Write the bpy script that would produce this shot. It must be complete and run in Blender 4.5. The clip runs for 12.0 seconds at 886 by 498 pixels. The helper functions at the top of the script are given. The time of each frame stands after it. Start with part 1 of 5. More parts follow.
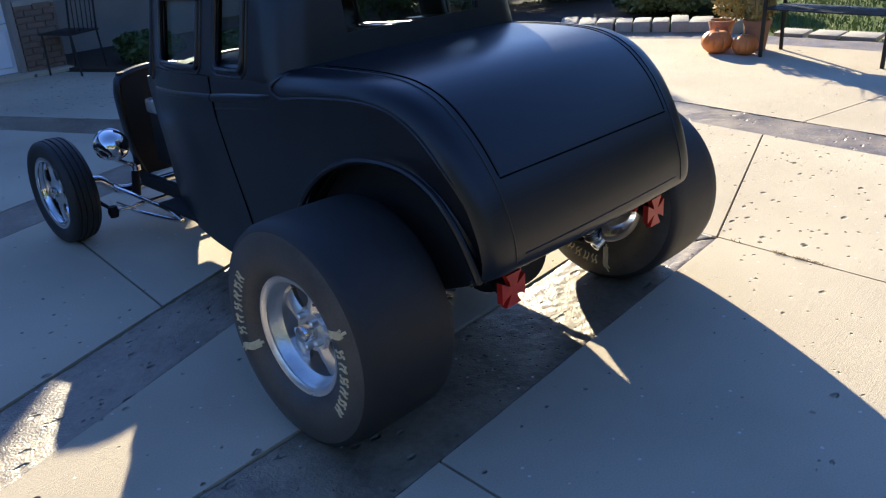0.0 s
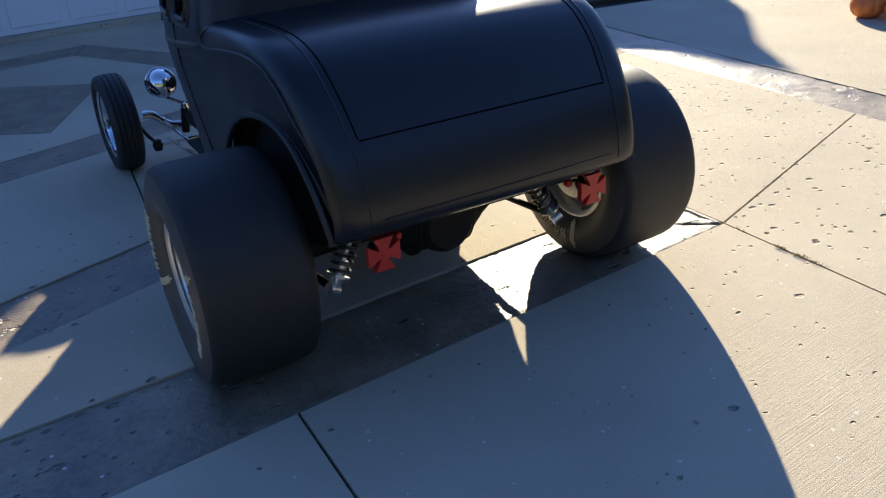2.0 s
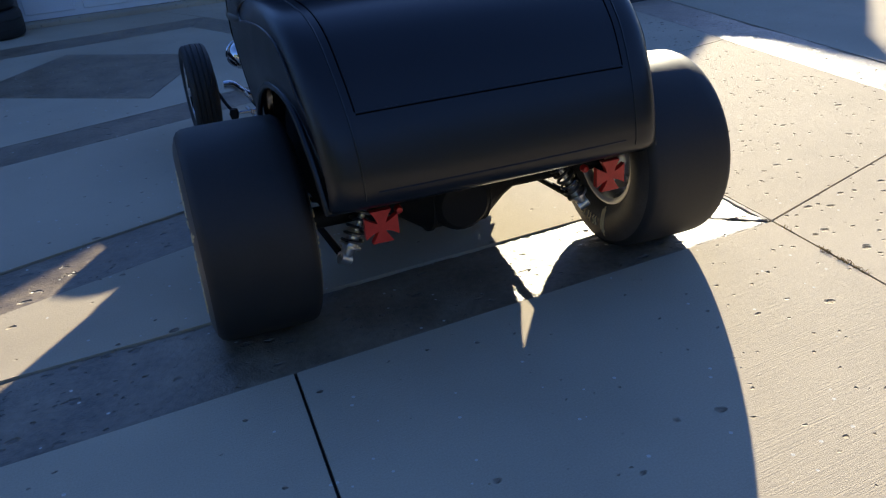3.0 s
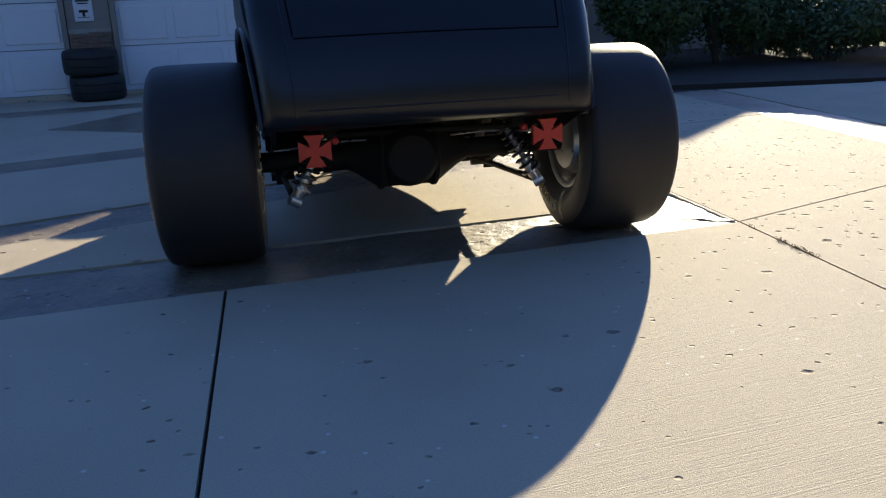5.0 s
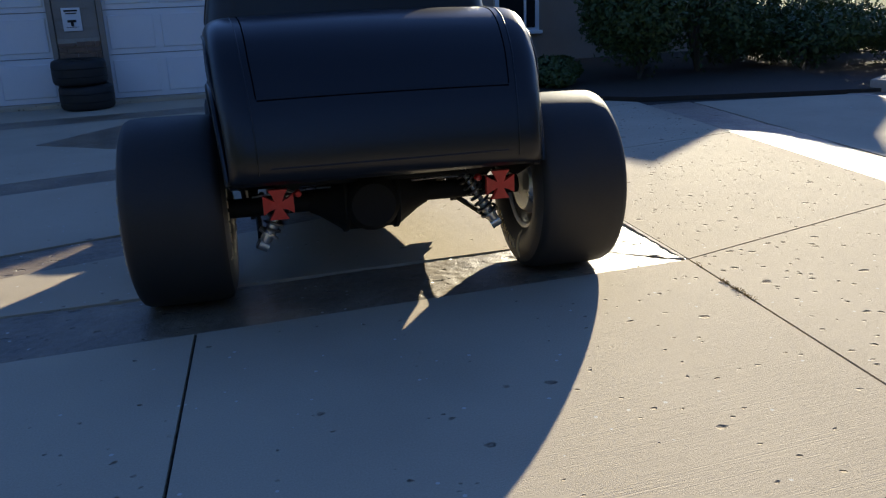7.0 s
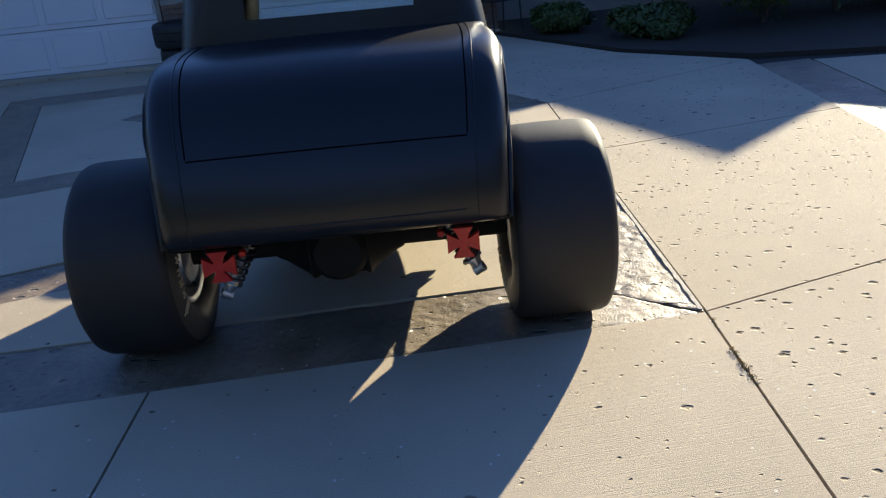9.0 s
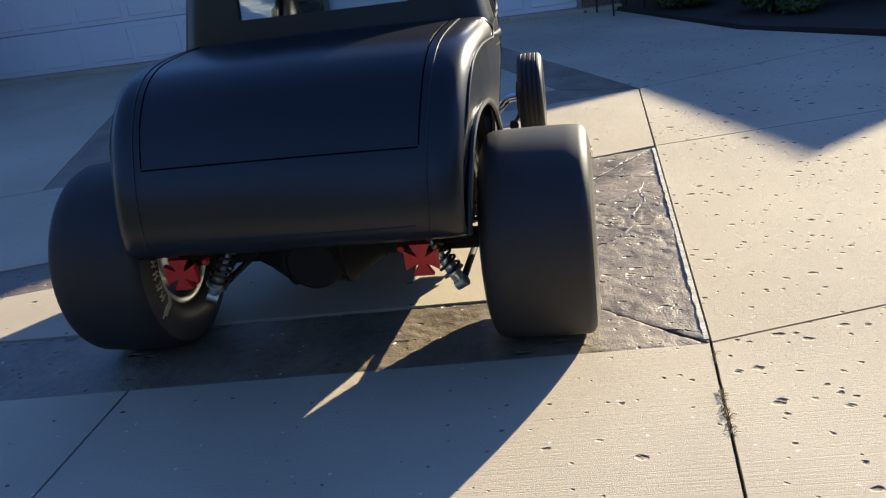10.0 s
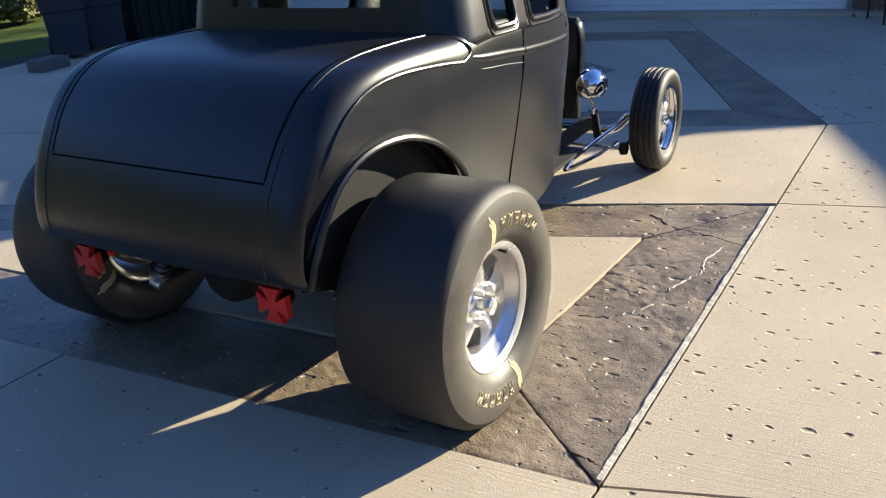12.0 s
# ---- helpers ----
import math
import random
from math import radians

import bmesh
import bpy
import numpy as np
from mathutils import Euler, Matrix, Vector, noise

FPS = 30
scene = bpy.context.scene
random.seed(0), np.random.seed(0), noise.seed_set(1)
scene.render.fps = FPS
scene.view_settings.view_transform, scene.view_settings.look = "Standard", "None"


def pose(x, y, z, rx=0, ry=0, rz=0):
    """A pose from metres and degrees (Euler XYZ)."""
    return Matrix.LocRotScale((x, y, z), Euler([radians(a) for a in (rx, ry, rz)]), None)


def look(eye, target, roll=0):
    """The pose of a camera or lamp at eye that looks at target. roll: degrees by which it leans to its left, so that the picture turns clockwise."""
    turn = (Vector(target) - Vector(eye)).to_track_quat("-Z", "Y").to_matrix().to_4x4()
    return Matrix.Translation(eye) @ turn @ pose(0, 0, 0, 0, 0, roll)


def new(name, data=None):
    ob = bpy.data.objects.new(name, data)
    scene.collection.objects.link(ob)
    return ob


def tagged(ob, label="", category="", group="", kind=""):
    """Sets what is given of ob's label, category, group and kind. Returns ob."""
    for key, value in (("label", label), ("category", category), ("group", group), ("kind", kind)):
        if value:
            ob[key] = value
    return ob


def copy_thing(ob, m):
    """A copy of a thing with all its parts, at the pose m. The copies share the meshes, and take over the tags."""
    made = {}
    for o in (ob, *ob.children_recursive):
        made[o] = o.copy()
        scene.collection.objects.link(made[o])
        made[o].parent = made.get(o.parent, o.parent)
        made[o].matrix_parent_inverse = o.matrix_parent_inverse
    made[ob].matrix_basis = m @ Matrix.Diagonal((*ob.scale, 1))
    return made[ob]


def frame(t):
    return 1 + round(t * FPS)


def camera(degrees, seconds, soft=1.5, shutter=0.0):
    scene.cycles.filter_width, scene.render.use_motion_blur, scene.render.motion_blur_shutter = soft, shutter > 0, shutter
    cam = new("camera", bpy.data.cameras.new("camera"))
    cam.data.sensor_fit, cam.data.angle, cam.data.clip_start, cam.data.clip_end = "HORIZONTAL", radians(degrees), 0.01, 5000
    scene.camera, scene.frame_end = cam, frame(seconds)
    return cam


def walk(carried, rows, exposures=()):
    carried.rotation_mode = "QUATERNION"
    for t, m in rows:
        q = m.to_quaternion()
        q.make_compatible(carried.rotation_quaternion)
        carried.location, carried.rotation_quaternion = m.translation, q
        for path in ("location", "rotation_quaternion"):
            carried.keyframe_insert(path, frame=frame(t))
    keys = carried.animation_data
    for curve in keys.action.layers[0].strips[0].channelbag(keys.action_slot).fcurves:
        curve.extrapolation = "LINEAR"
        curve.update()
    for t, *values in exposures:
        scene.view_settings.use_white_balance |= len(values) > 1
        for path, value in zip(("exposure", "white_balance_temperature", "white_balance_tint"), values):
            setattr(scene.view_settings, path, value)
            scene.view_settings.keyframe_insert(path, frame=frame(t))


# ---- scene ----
cam = camera(56.7, 12.0, soft=1.25)
PATH = [
    (0, (-3.702, -1.419, 1.636), (-2.318, -0.215, 0.84), -3.3),
    (0.5, (-3.529, -1.62, 1.641), (-2.23, -0.334, 0.83), -3.9),
    (1, (-3.332, -1.802, 1.639), (-2.128, -0.44, 0.805), -4.3),
    (1.5, (-3.136, -1.973, 1.63), (-2.033, -0.54, 0.776), -4.4),
    (2, (-2.942, -2.078, 1.609), (-1.938, -0.587, 0.731), -3.9),
    (2.5, (-2.762, -2.182, 1.622), (-1.911, -0.621, 0.707), -4.2),
    (4.5, (-2.287, -2.781, 1.095), (-1.722, -0.984, 0.423), -2.4),
    (5, (-2.226, -2.867, 0.95), (-1.658, -1.038, 0.374), -2.2),
    (5.5, (-2.228, -2.931, 0.967), (-1.65, -1.101, 0.404), -2.8),
    (6, (-2.217, -2.954, 0.982), (-1.627, -1.126, 0.426), -2.4),
    (6.5, (-2.19, -2.975, 1.043), (-1.592, -1.151, 0.481), -1.9),
    (7, (-2.109, -3.019, 1.203), (-1.537, -1.2, 0.6), -2.2),
    (7.5, (-2.001, -3.0, 1.377), (-1.459, -1.189, 0.723), -2.3),
    (9.5, (-0.946, -2.651, 1.552), (-0.955, -0.809, 0.772), -6.9),
    (10, (-0.597, -2.554, 1.552), (-0.807, -0.727, 0.766), -8.1),
    (10.5, (-0.37, -2.337, 1.525), (-0.716, -0.535, 0.729), -7.5),
    (11, (-0.083, -2.115, 1.519), (-0.601, -0.357, 0.716), -6.6),
    (11.5, (0.219, -1.951, 1.529), (-0.486, -0.26, 0.726), -6.0),
    (12, (0.526, -1.778, 1.556), (-0.342, -0.166, 0.752), -4.8),
]
EXPOSURES = [(0.0, 1.7), (1.5, 1.5), (2.5, 1.36), (4.5, 1.2), (5.5, 1.1), (7.5, 0.95), (9.5, 1.34), (10.5, 1.4), (12.0, 1.46)]
walk(cam, [(t, look(e, a, r)) for t, e, a, r in PATH], EXPOSURES)

# ---- light ----
SUN = Vector((1.816, 2.266, 1.0)).normalized()
world = bpy.data.worlds.new("sky")
scene.world = world
world.use_nodes = True
wn = world.node_tree
sky = wn.nodes.new("ShaderNodeTexSky")
sky.sky_type = "NISHITA"
sky.sun_disc = False
sky.sun_elevation = math.asin(SUN.z)
sky.sun_rotation = math.atan2(SUN.x, SUN.y)
sky.dust_density = 0.2
sky.ozone_density = 8.0
wn.nodes["Background"].inputs[1].default_value = 0.096
tone = wn.nodes.new("ShaderNodeVectorMath")
tone.operation = "MULTIPLY"
tone.inputs[1].default_value = (1.12, 0.97, 1.04)
wn.links.new(sky.outputs[0], tone.inputs[0])
wn.links.new(tone.outputs[0], wn.nodes["Background"].inputs[0])
sun = new("sun", bpy.data.lights.new("sun", "SUN"))
sun.data.energy = 5.0
sun.data.angle = radians(0.55)
sun.data.color = (1.0, 0.90, 0.665)
sun.matrix_world = look(SUN * 30, (0, 0, 0))


# ---- materials ----
def material(name, base, rough=0.5, metal=0.0, dark=None, scale=3.0, fine=60.0, bump=0.0, bump_scale=80.0, rough_var=0.1, mix=0.5):
    """Two scales of noise between two tones, with roughness variation and fine relief."""
    m = bpy.data.materials.new(name)
    m.use_nodes = True
    n, l = m.node_tree.nodes, m.node_tree.links
    p = n["Principled BSDF"]
    co = n.new("ShaderNodeTexCoord")
    a = n.new("ShaderNodeTexNoise")
    a.inputs["Scale"].default_value, a.inputs["Detail"].default_value = scale, 6
    b = n.new("ShaderNodeTexNoise")
    b.inputs["Scale"].default_value, b.inputs["Detail"].default_value = fine, 4
    l.new(co.outputs["Object"], a.inputs[0])
    l.new(co.outputs["Object"], b.inputs[0])
    add = n.new("ShaderNodeMath")
    add.operation = "MULTIPLY_ADD"
    l.new(b.outputs[0], add.inputs[0])
    add.inputs[1].default_value = 0.5
    l.new(a.outputs[0], add.inputs[2])
    ramp = n.new("ShaderNodeMapRange")
    ramp.inputs[1].default_value, ramp.inputs[2].default_value = 0.45, 1.05
    l.new(add.outputs[0], ramp.inputs[0])
    col = n.new("ShaderNodeMix")
    col.data_type = "RGBA"
    col.inputs[6].default_value = (*(dark or [c * 0.75 for c in base]), 1)
    col.inputs[7].default_value = (*base, 1)
    l.new(ramp.outputs[0], col.inputs[0])
    l.new(col.outputs[2], p.inputs["Base Color"])
    r = n.new("ShaderNodeMapRange")
    r.inputs[3].default_value, r.inputs[4].default_value = max(0.02, rough - rough_var), min(1, rough + rough_var)
    l.new(a.outputs[0], r.inputs[0])
    l.new(r.outputs[0], p.inputs["Roughness"])
    p.inputs["Metallic"].default_value = metal
    if bump:
        c = n.new("ShaderNodeTexNoise")
        c.inputs["Scale"].default_value, c.inputs["Detail"].default_value = bump_scale, 5
        l.new(co.outputs["Object"], c.inputs[0])
        bp = n.new("ShaderNodeBump")
        bp.inputs["Strength"].default_value, bp.inputs["Distance"].default_value = min(1, bump), 0.01
        l.new(c.outputs[0], bp.inputs["Height"])
        l.new(bp.outputs[0], p.inputs["Normal"])
    return m


PAINT = material("satin_black_paint", (0.0072, 0.0080, 0.0118), 0.33, 0.0, (0.0056, 0.0062, 0.0092), 2.0, 90, 0.02, 400, 0.04)
PAINT.node_tree.nodes["Principled BSDF"].inputs["Specular IOR Level"].default_value = 0.5
CHASSIS = material("dark_chassis_paint", (0.011, 0.0102, 0.0095), 0.72, 0.0, None, 8, 60, 0.08, 120)
CHASSIS.node_tree.nodes["Principled BSDF"].inputs["Specular IOR Level"].default_value = 0.3
RUBBER = material("slick_rubber", (0.023, 0.021, 0.019), 0.58, 0.0, (0.011, 0.0105, 0.010), 7, 110, 0.05, 320)
SIDEWALL = material("dusty_sidewall_rubber", (0.095, 0.085, 0.072), 0.46, 0.0, (0.040, 0.036, 0.031), 9, 120, 0.05, 320)
CHROME = material("chrome", (0.78, 0.78, 0.80), 0.07, 1.0, (0.7, 0.7, 0.72), 5, 40, 0.0, 80, 0.03)
SPRING = material("dark_spring_steel", (0.16, 0.16, 0.165), 0.3, 0.8, (0.08, 0.08, 0.085), 20, 80)
ALLOY = material("polished_alloy", (0.80, 0.79, 0.77), 0.30, 0.85, (0.62, 0.61, 0.60), 12, 90, 0.05, 120, 0.08)
RED = material("red_lens", (0.62, 0.03, 0.02), 0.35, 0.0, (0.5, 0.02, 0.014), 20, 80)
CREAM = material("cream_tyre_paint", (0.75, 0.62, 0.36), 0.7, 0.0, (0.5, 0.4, 0.24), 40, 160, 0.2, 200)


def concrete(name, base, dark, sets, pit, broom=0.45, rough=0.86, gloss=0.25, scale=0.9, fine=150, depth=0.012, grit=0.42, grain=260):
    """Concrete with scattered pits and chips, pale flecks, broom strokes and faint stains."""
    m = material(name, base, rough, 0.0, dark, scale, fine, 0.0)
    n, l = m.node_tree.nodes, m.node_tree.links
    p = n["Principled BSDF"]
    co = n["Texture Coordinate"].outputs["Object"]
    tone = p.inputs["Base Color"].links[0].from_socket
    p.inputs["Specular IOR Level"].default_value = gloss

    def noise_at(scale, detail=4):
        t = n.new("ShaderNodeTexNoise")
        t.inputs["Scale"].default_value, t.inputs["Detail"].default_value = scale, detail
        l.new(co, t.inputs[0])
        return t

    def pits(scale, share, r0, r1, stretch):
        mp = n.new("ShaderNodeMapping")
        mp.inputs["Scale"].default_value = stretch
        mp.inputs["Rotation"].default_value = (0, 0, 0.35)
        wob = noise_at(38, 3)
        mix = n.new("ShaderNodeVectorMath")
        mix.operation = "MULTIPLY_ADD"
        mix.inputs[1].default_value = (0.022, 0.022, 0)
        l.new(wob.outputs["Color"], mix.inputs[0])
        l.new(co, mix.inputs[2])
        l.new(mix.outputs[0], mp.inputs[0])
        v = n.new("ShaderNodeTexVoronoi")
        v.inputs["Scale"].default_value = scale
        l.new(mp.outputs[0], v.inputs["Vector"])
        rad = n.new("ShaderNodeSeparateColor")
        l.new(v.outputs["Color"], rad.inputs[0])
        size = n.new("ShaderNodeMapRange")
        size.inputs[1].default_value, size.inputs[2].default_value = 1 - share, 1.0
        size.inputs[3].default_value, size.inputs[4].default_value = 0.0, r1
        l.new(rad.outputs[0], size.inputs[0])
        d = n.new("ShaderNodeMath")
        d.operation = "SUBTRACT"
        l.new(size.outputs[0], d.inputs[0])
        l.new(v.outputs["Distance"], d.inputs[1])
        k = n.new("ShaderNodeMapRange")
        k.inputs[1].default_value, k.inputs[2].default_value = 0.0, r1 * r0
        l.new(d.outputs[0], k.inputs[0])
        return k.outputs[0]

    small, tiny, large = [pits(*row) for row in sets]
    zone = n.new("ShaderNodeMapRange")
    zone.inputs[1].default_value, zone.inputs[2].default_value = 0.22, 0.40
    l.new(noise_at(0.8, 2).outputs[0], zone.inputs[0])
    sm = n.new("ShaderNodeMath")
    sm.operation = "MULTIPLY"
    both = n.new("ShaderNodeMath")
    both.operation = "MAXIMUM"
    l.new(small, both.inputs[0])
    l.new(tiny, both.inputs[1])
    l.new(both.outputs[0], sm.inputs[0])
    l.new(zone.outputs[0], sm.inputs[1])
    mx = n.new("ShaderNodeMath")
    mx.operation = "MAXIMUM"
    l.new(sm.outputs[0], mx.inputs[0])
    l.new(large, mx.inputs[1])
    col = n.new("ShaderNodeMix")
    col.data_type = "RGBA"
    edge = n.new("ShaderNodeMapRange")
    edge.inputs[1].default_value, edge.inputs[2].default_value = 0.1, 0.55
    l.new(mx.outputs[0], edge.inputs[0])
    l.new(edge.outputs[0], col.inputs[0])
    l.new(tone, col.inputs[6])
    col.inputs[7].default_value = (*pit, 1)
    # pale flecks
    f = n.new("ShaderNodeTexVoronoi")
    f.inputs["Scale"].default_value = 26
    l.new(co, f.inputs["Vector"])
    fr = n.new("ShaderNodeSeparateColor")
    l.new(f.outputs["Color"], fr.inputs[0])
    a = n.new("ShaderNodeMath")
    a.operation = "GREATER_THAN"
    a.inputs[1].default_value = 0.93
    l.new(fr.outputs[1], a.inputs[0])
    b = n.new("ShaderNodeMath")
    b.operation = "LESS_THAN"
    b.inputs[1].default_value = 0.16
    l.new(f.outputs["Distance"], b.inputs[0])
    c = n.new("ShaderNodeMath")
    c.operation = "MULTIPLY"
    l.new(a.outputs[0], c.inputs[0])
    l.new(b.outputs[0], c.inputs[1])
    col2 = n.new("ShaderNodeMix")
    col2.data_type = "RGBA"
    l.new(c.outputs[0], col2.inputs[0])
    l.new(col.outputs[2], col2.inputs[6])
    col2.inputs[7].default_value = (0.62, 0.60, 0.55, 1)
    l.new(col2.outputs[2], p.inputs["Base Color"])
    # broom strokes and grain
    mp = n.new("ShaderNodeMapping")
    mp.inputs["Rotation"].default_value = (0, 0, -0.25)
    mp.inputs["Scale"].default_value = (0.9, 130, 1)
    l.new(co, mp.inputs[0])
    st = n.new("ShaderNodeTexNoise")
    st.inputs["Scale"].default_value, st.inputs["Detail"].default_value = 1.5, 5
    l.new(mp.outputs[0], st.inputs[0])
    b1 = n.new("ShaderNodeBump")
    b1.inputs["Strength"].default_value, b1.inputs["Distance"].default_value = broom, 0.0035
    l.new(st.outputs[0], b1.inputs["Height"])
    b2 = n.new("ShaderNodeBump")
    b2.inputs["Strength"].default_value, b2.inputs["Distance"].default_value = grit, 0.0045
    l.new(noise_at(grain, 4).outputs[0], b2.inputs["Height"])
    l.new(b1.outputs[0], b2.inputs["Normal"])
    b3 = n.new("ShaderNodeBump")
    b3.invert = True
    b3.inputs["Strength"].default_value, b3.inputs["Distance"].default_value = 1.0, depth
    l.new(mx.outputs[0], b3.inputs["Height"])
    l.new(b2.outputs[0], b3.inputs["Normal"])
    l.new(b3.outputs[0], p.inputs["Normal"])
    return m


CONCRETE = concrete("salt_finish_concrete", (0.58, 0.497, 0.375), (0.39, 0.325, 0.243),
                    ((9.0, 0.62, 0.6, 0.25, (1.0, 1.6, 1.0)), (22, 0.52, 0.7, 0.32, (1.0, 1.3, 1.0)), (4.6, 0.70, 0.6, 0.10, (1.0, 1.5, 1.0))), (0.17, 0.135, 0.10), depth=0.012)
PLAIN = concrete("plain_broomed_concrete", (0.58, 0.497, 0.375), (0.39, 0.325, 0.243),
                 ((7.0, 0.20, 0.6, 0.16, (1.0, 1.5, 1.0)), (22, 0.30, 0.8, 0.24, (1.0, 1.3, 1.0)), (3.0, 0.34, 0.6, 0.075, (1.0, 1.6, 1.0))), (0.30, 0.24, 0.18), depth=0.015)
BAND = concrete("stamped_slate_concrete", (0.325, 0.252, 0.172), (0.075, 0.054, 0.037),
                ((11.0, 0.5, 0.5, 0.36, (1.0, 1.8, 1.0)), (30, 0.45, 0.7, 0.34, (1.0, 1.4, 1.0)), (5.0, 0.35, 0.4, 0.18, (1.0, 2.2, 1.0))), (0.15, 0.125, 0.098),
                0.05, 0.44, 0.85, 4.2, 40, 0.014, 0.7, 110)
SEAL = material("pale_joint_seal", (0.70, 0.66, 0.58), 0.85, 0.0, (0.30, 0.26, 0.21), 14, 60, 0.6, 50)
BED = material("joint_filler", (0.03, 0.026, 0.022), 0.9, 0.0, None, 8, 60, 0.4, 80)
WHITE = material("white_door_paint", (0.78, 0.79, 0.80), 0.5, 0.0, (0.72, 0.73, 0.75), 1.5, 60, 0.1, 90)
SIDING = material("taupe_siding", (0.30, 0.26, 0.22), 0.6, 0.0, None, 2, 50, 0.2, 60)
BRICK = material("brown_brick", (0.26, 0.17, 0.12), 0.85, 0.0, (0.15, 0.10, 0.075), 6, 40, 0.6, 60)
ROOF = material("roof_shingle", (0.08, 0.07, 0.065), 0.9, 0.0, None, 4, 50, 0.5, 40)
LAWN = material("lawn_soil", (0.09, 0.13, 0.03), 0.95, 0.0, (0.05, 0.07, 0.02), 1.2, 30, 0.6, 50)
LAWN.node_tree.nodes["Principled BSDF"].inputs["Specular IOR Level"].default_value = 0.1
MULCH = material("dark_mulch", (0.045, 0.035, 0.025), 0.95, 0.0, None, 5, 50, 1.0, 40)
KERB = material("dark_kerb_stone", (0.15, 0.14, 0.13), 0.85, 0.0, (0.09, 0.085, 0.08), 4, 40, 0.7, 30)
STONE = material("limestone_block", (0.42, 0.38, 0.32), 0.85, 0.0, (0.3, 0.27, 0.23), 4, 40, 0.7, 30)
PUMPKIN = material("pumpkin_skin", (0.72, 0.23, 0.05), 0.5, 0.0, (0.58, 0.15, 0.03), 6, 40, 0.1, 60)
IRON = material("black_iron", (0.02, 0.019, 0.018), 0.5, 0.3, None, 12, 80, 0.2, 120)
PLASTIC = material("dark_bin_plastic", (0.03, 0.033, 0.045), 0.55, 0.0, None, 6, 60, 0.15, 100)
LEAF = material("leaf_green", (0.07, 0.11, 0.025), 0.6, 0.0, (0.035, 0.06, 0.015), 9, 40)
LEAFY = material("leaf_yellow_green", (0.2, 0.19, 0.05), 0.6, 0.0, (0.09, 0.1, 0.025), 9, 40)
GRASS = material("lawn_grass", (0.20, 0.24, 0.05), 0.6, 0.0, (0.08, 0.12, 0.02), 3, 30)
MUM = material("faded_mum_flower", (0.50, 0.36, 0.10), 0.7, 0.0, (0.22, 0.18, 0.05), 12, 50)
BARK = material("bark", (0.1, 0.08, 0.06), 0.9, 0.0, None, 9, 60, 0.8, 40)
TERRA = material("weathered_terracotta", (0.38, 0.20, 0.11), 0.8, 0.0, (0.27, 0.14, 0.08), 7, 50, 0.3, 60)
STALK = material("dry_corn_stalk", (0.42, 0.31, 0.14), 0.85, 0.0, (0.25, 0.18, 0.08), 20, 90)
SHEDGREEN = material("dark_green_boards", (0.010, 0.016, 0.012), 0.75, 0.0, None, 3, 60, 0.3, 60)
DARK = material("dark_interior", (0.015, 0.015, 0.016), 0.85)
GAP = material("panel_gap_shadow", (0.004, 0.004, 0.004), 0.95)
GAP.node_tree.nodes["Principled BSDF"].inputs["Specular IOR Level"].default_value = 0.0
PANE = material("dark_window_pane", (0.02, 0.024, 0.026), 0.06, 0.0, None, 2, 20, 0.0, 80, 0.02)
GLASS = bpy.data.materials.new("clear_glass")
GLASS.use_nodes = True
_g = GLASS.node_tree.nodes["Principled BSDF"]
_g.inputs["Base Color"].default_value = (0.85, 0.9, 0.88, 1)
_g.inputs["Roughness"].default_value = 0.02
_g.inputs["Transmission Weight"].default_value = 1.0
_g.inputs["IOR"].default_value = 1.1


# ---- mesh tools ----
def empty(name, m=None, **tags):
    ob = new(name)
    if m is not None:
        ob.matrix_world = m
    return tagged(ob, **tags)


def part(name, bm, mat, parent=None, label="", smooth=True, m=None):
    """One bmesh as one mesh object, under its parent."""
    bmesh.ops.recalc_face_normals(bm, faces=bm.faces)
    me = bpy.data.meshes.new(name)
    bm.to_mesh(me)
    bm.free()
    for f in me.polygons:
        f.use_smooth = smooth
    if smooth:
        me.set_sharp_from_angle(angle=radians(38))
    me.materials.append(mat)
    ob = new(name, me)
    if parent is not None:
        ob.parent = parent
    if m is not None:
        ob.matrix_local = m
    if label:
        ob["label"] = label
    return ob


def again(ob, m, parent=None):
    """Another object on the same mesh."""
    o = new(ob.name.split(".")[0], ob.data)
    o.parent = parent or ob.parent
    o.matrix_local = m
    if "label" in ob:
        o["label"] = ob["label"]
    return o


def box(size, centre=(0, 0, 0), bevel=0.0, bm=None, seg=2, m=None):
    out = bm or bmesh.new()
    t = bmesh.new()
    bmesh.ops.create_cube(t, size=1)
    bmesh.ops.scale(t, vec=size, verts=t.verts)
    if bevel:
        bmesh.ops.bevel(t, geom=t.edges[:], offset=bevel, segments=seg, profile=0.6, affect="EDGES")
    if m is not None:
        bmesh.ops.transform(t, matrix=m, verts=t.verts)
    bmesh.ops.translate(t, vec=centre, verts=t.verts)
    join(out, t)
    return out


def join(out, t):
    vs = [out.verts.new(v.co) for v in t.verts]
    t.verts.index_update()
    for f in t.faces:
        out.faces.new([vs[v.index] for v in f.verts])
    t.free()


def grid(rows, closed=False, bm=None, skip=None):
    """Faces between rows of points; skip(i, j) leaves one out."""
    bm = bm or bmesh.new()
    vs = [[bm.verts.new(p) for p in r] for r in rows]
    n = len(rows[0])
    for i in range(len(rows) - 1):
        for j in range(n if closed else n - 1):
            if skip and skip(i, j):
                continue
            k = (j + 1) % n
            bm.faces.new((vs[i][j], vs[i][k], vs[i + 1][k], vs[i + 1][j]))
    return bm


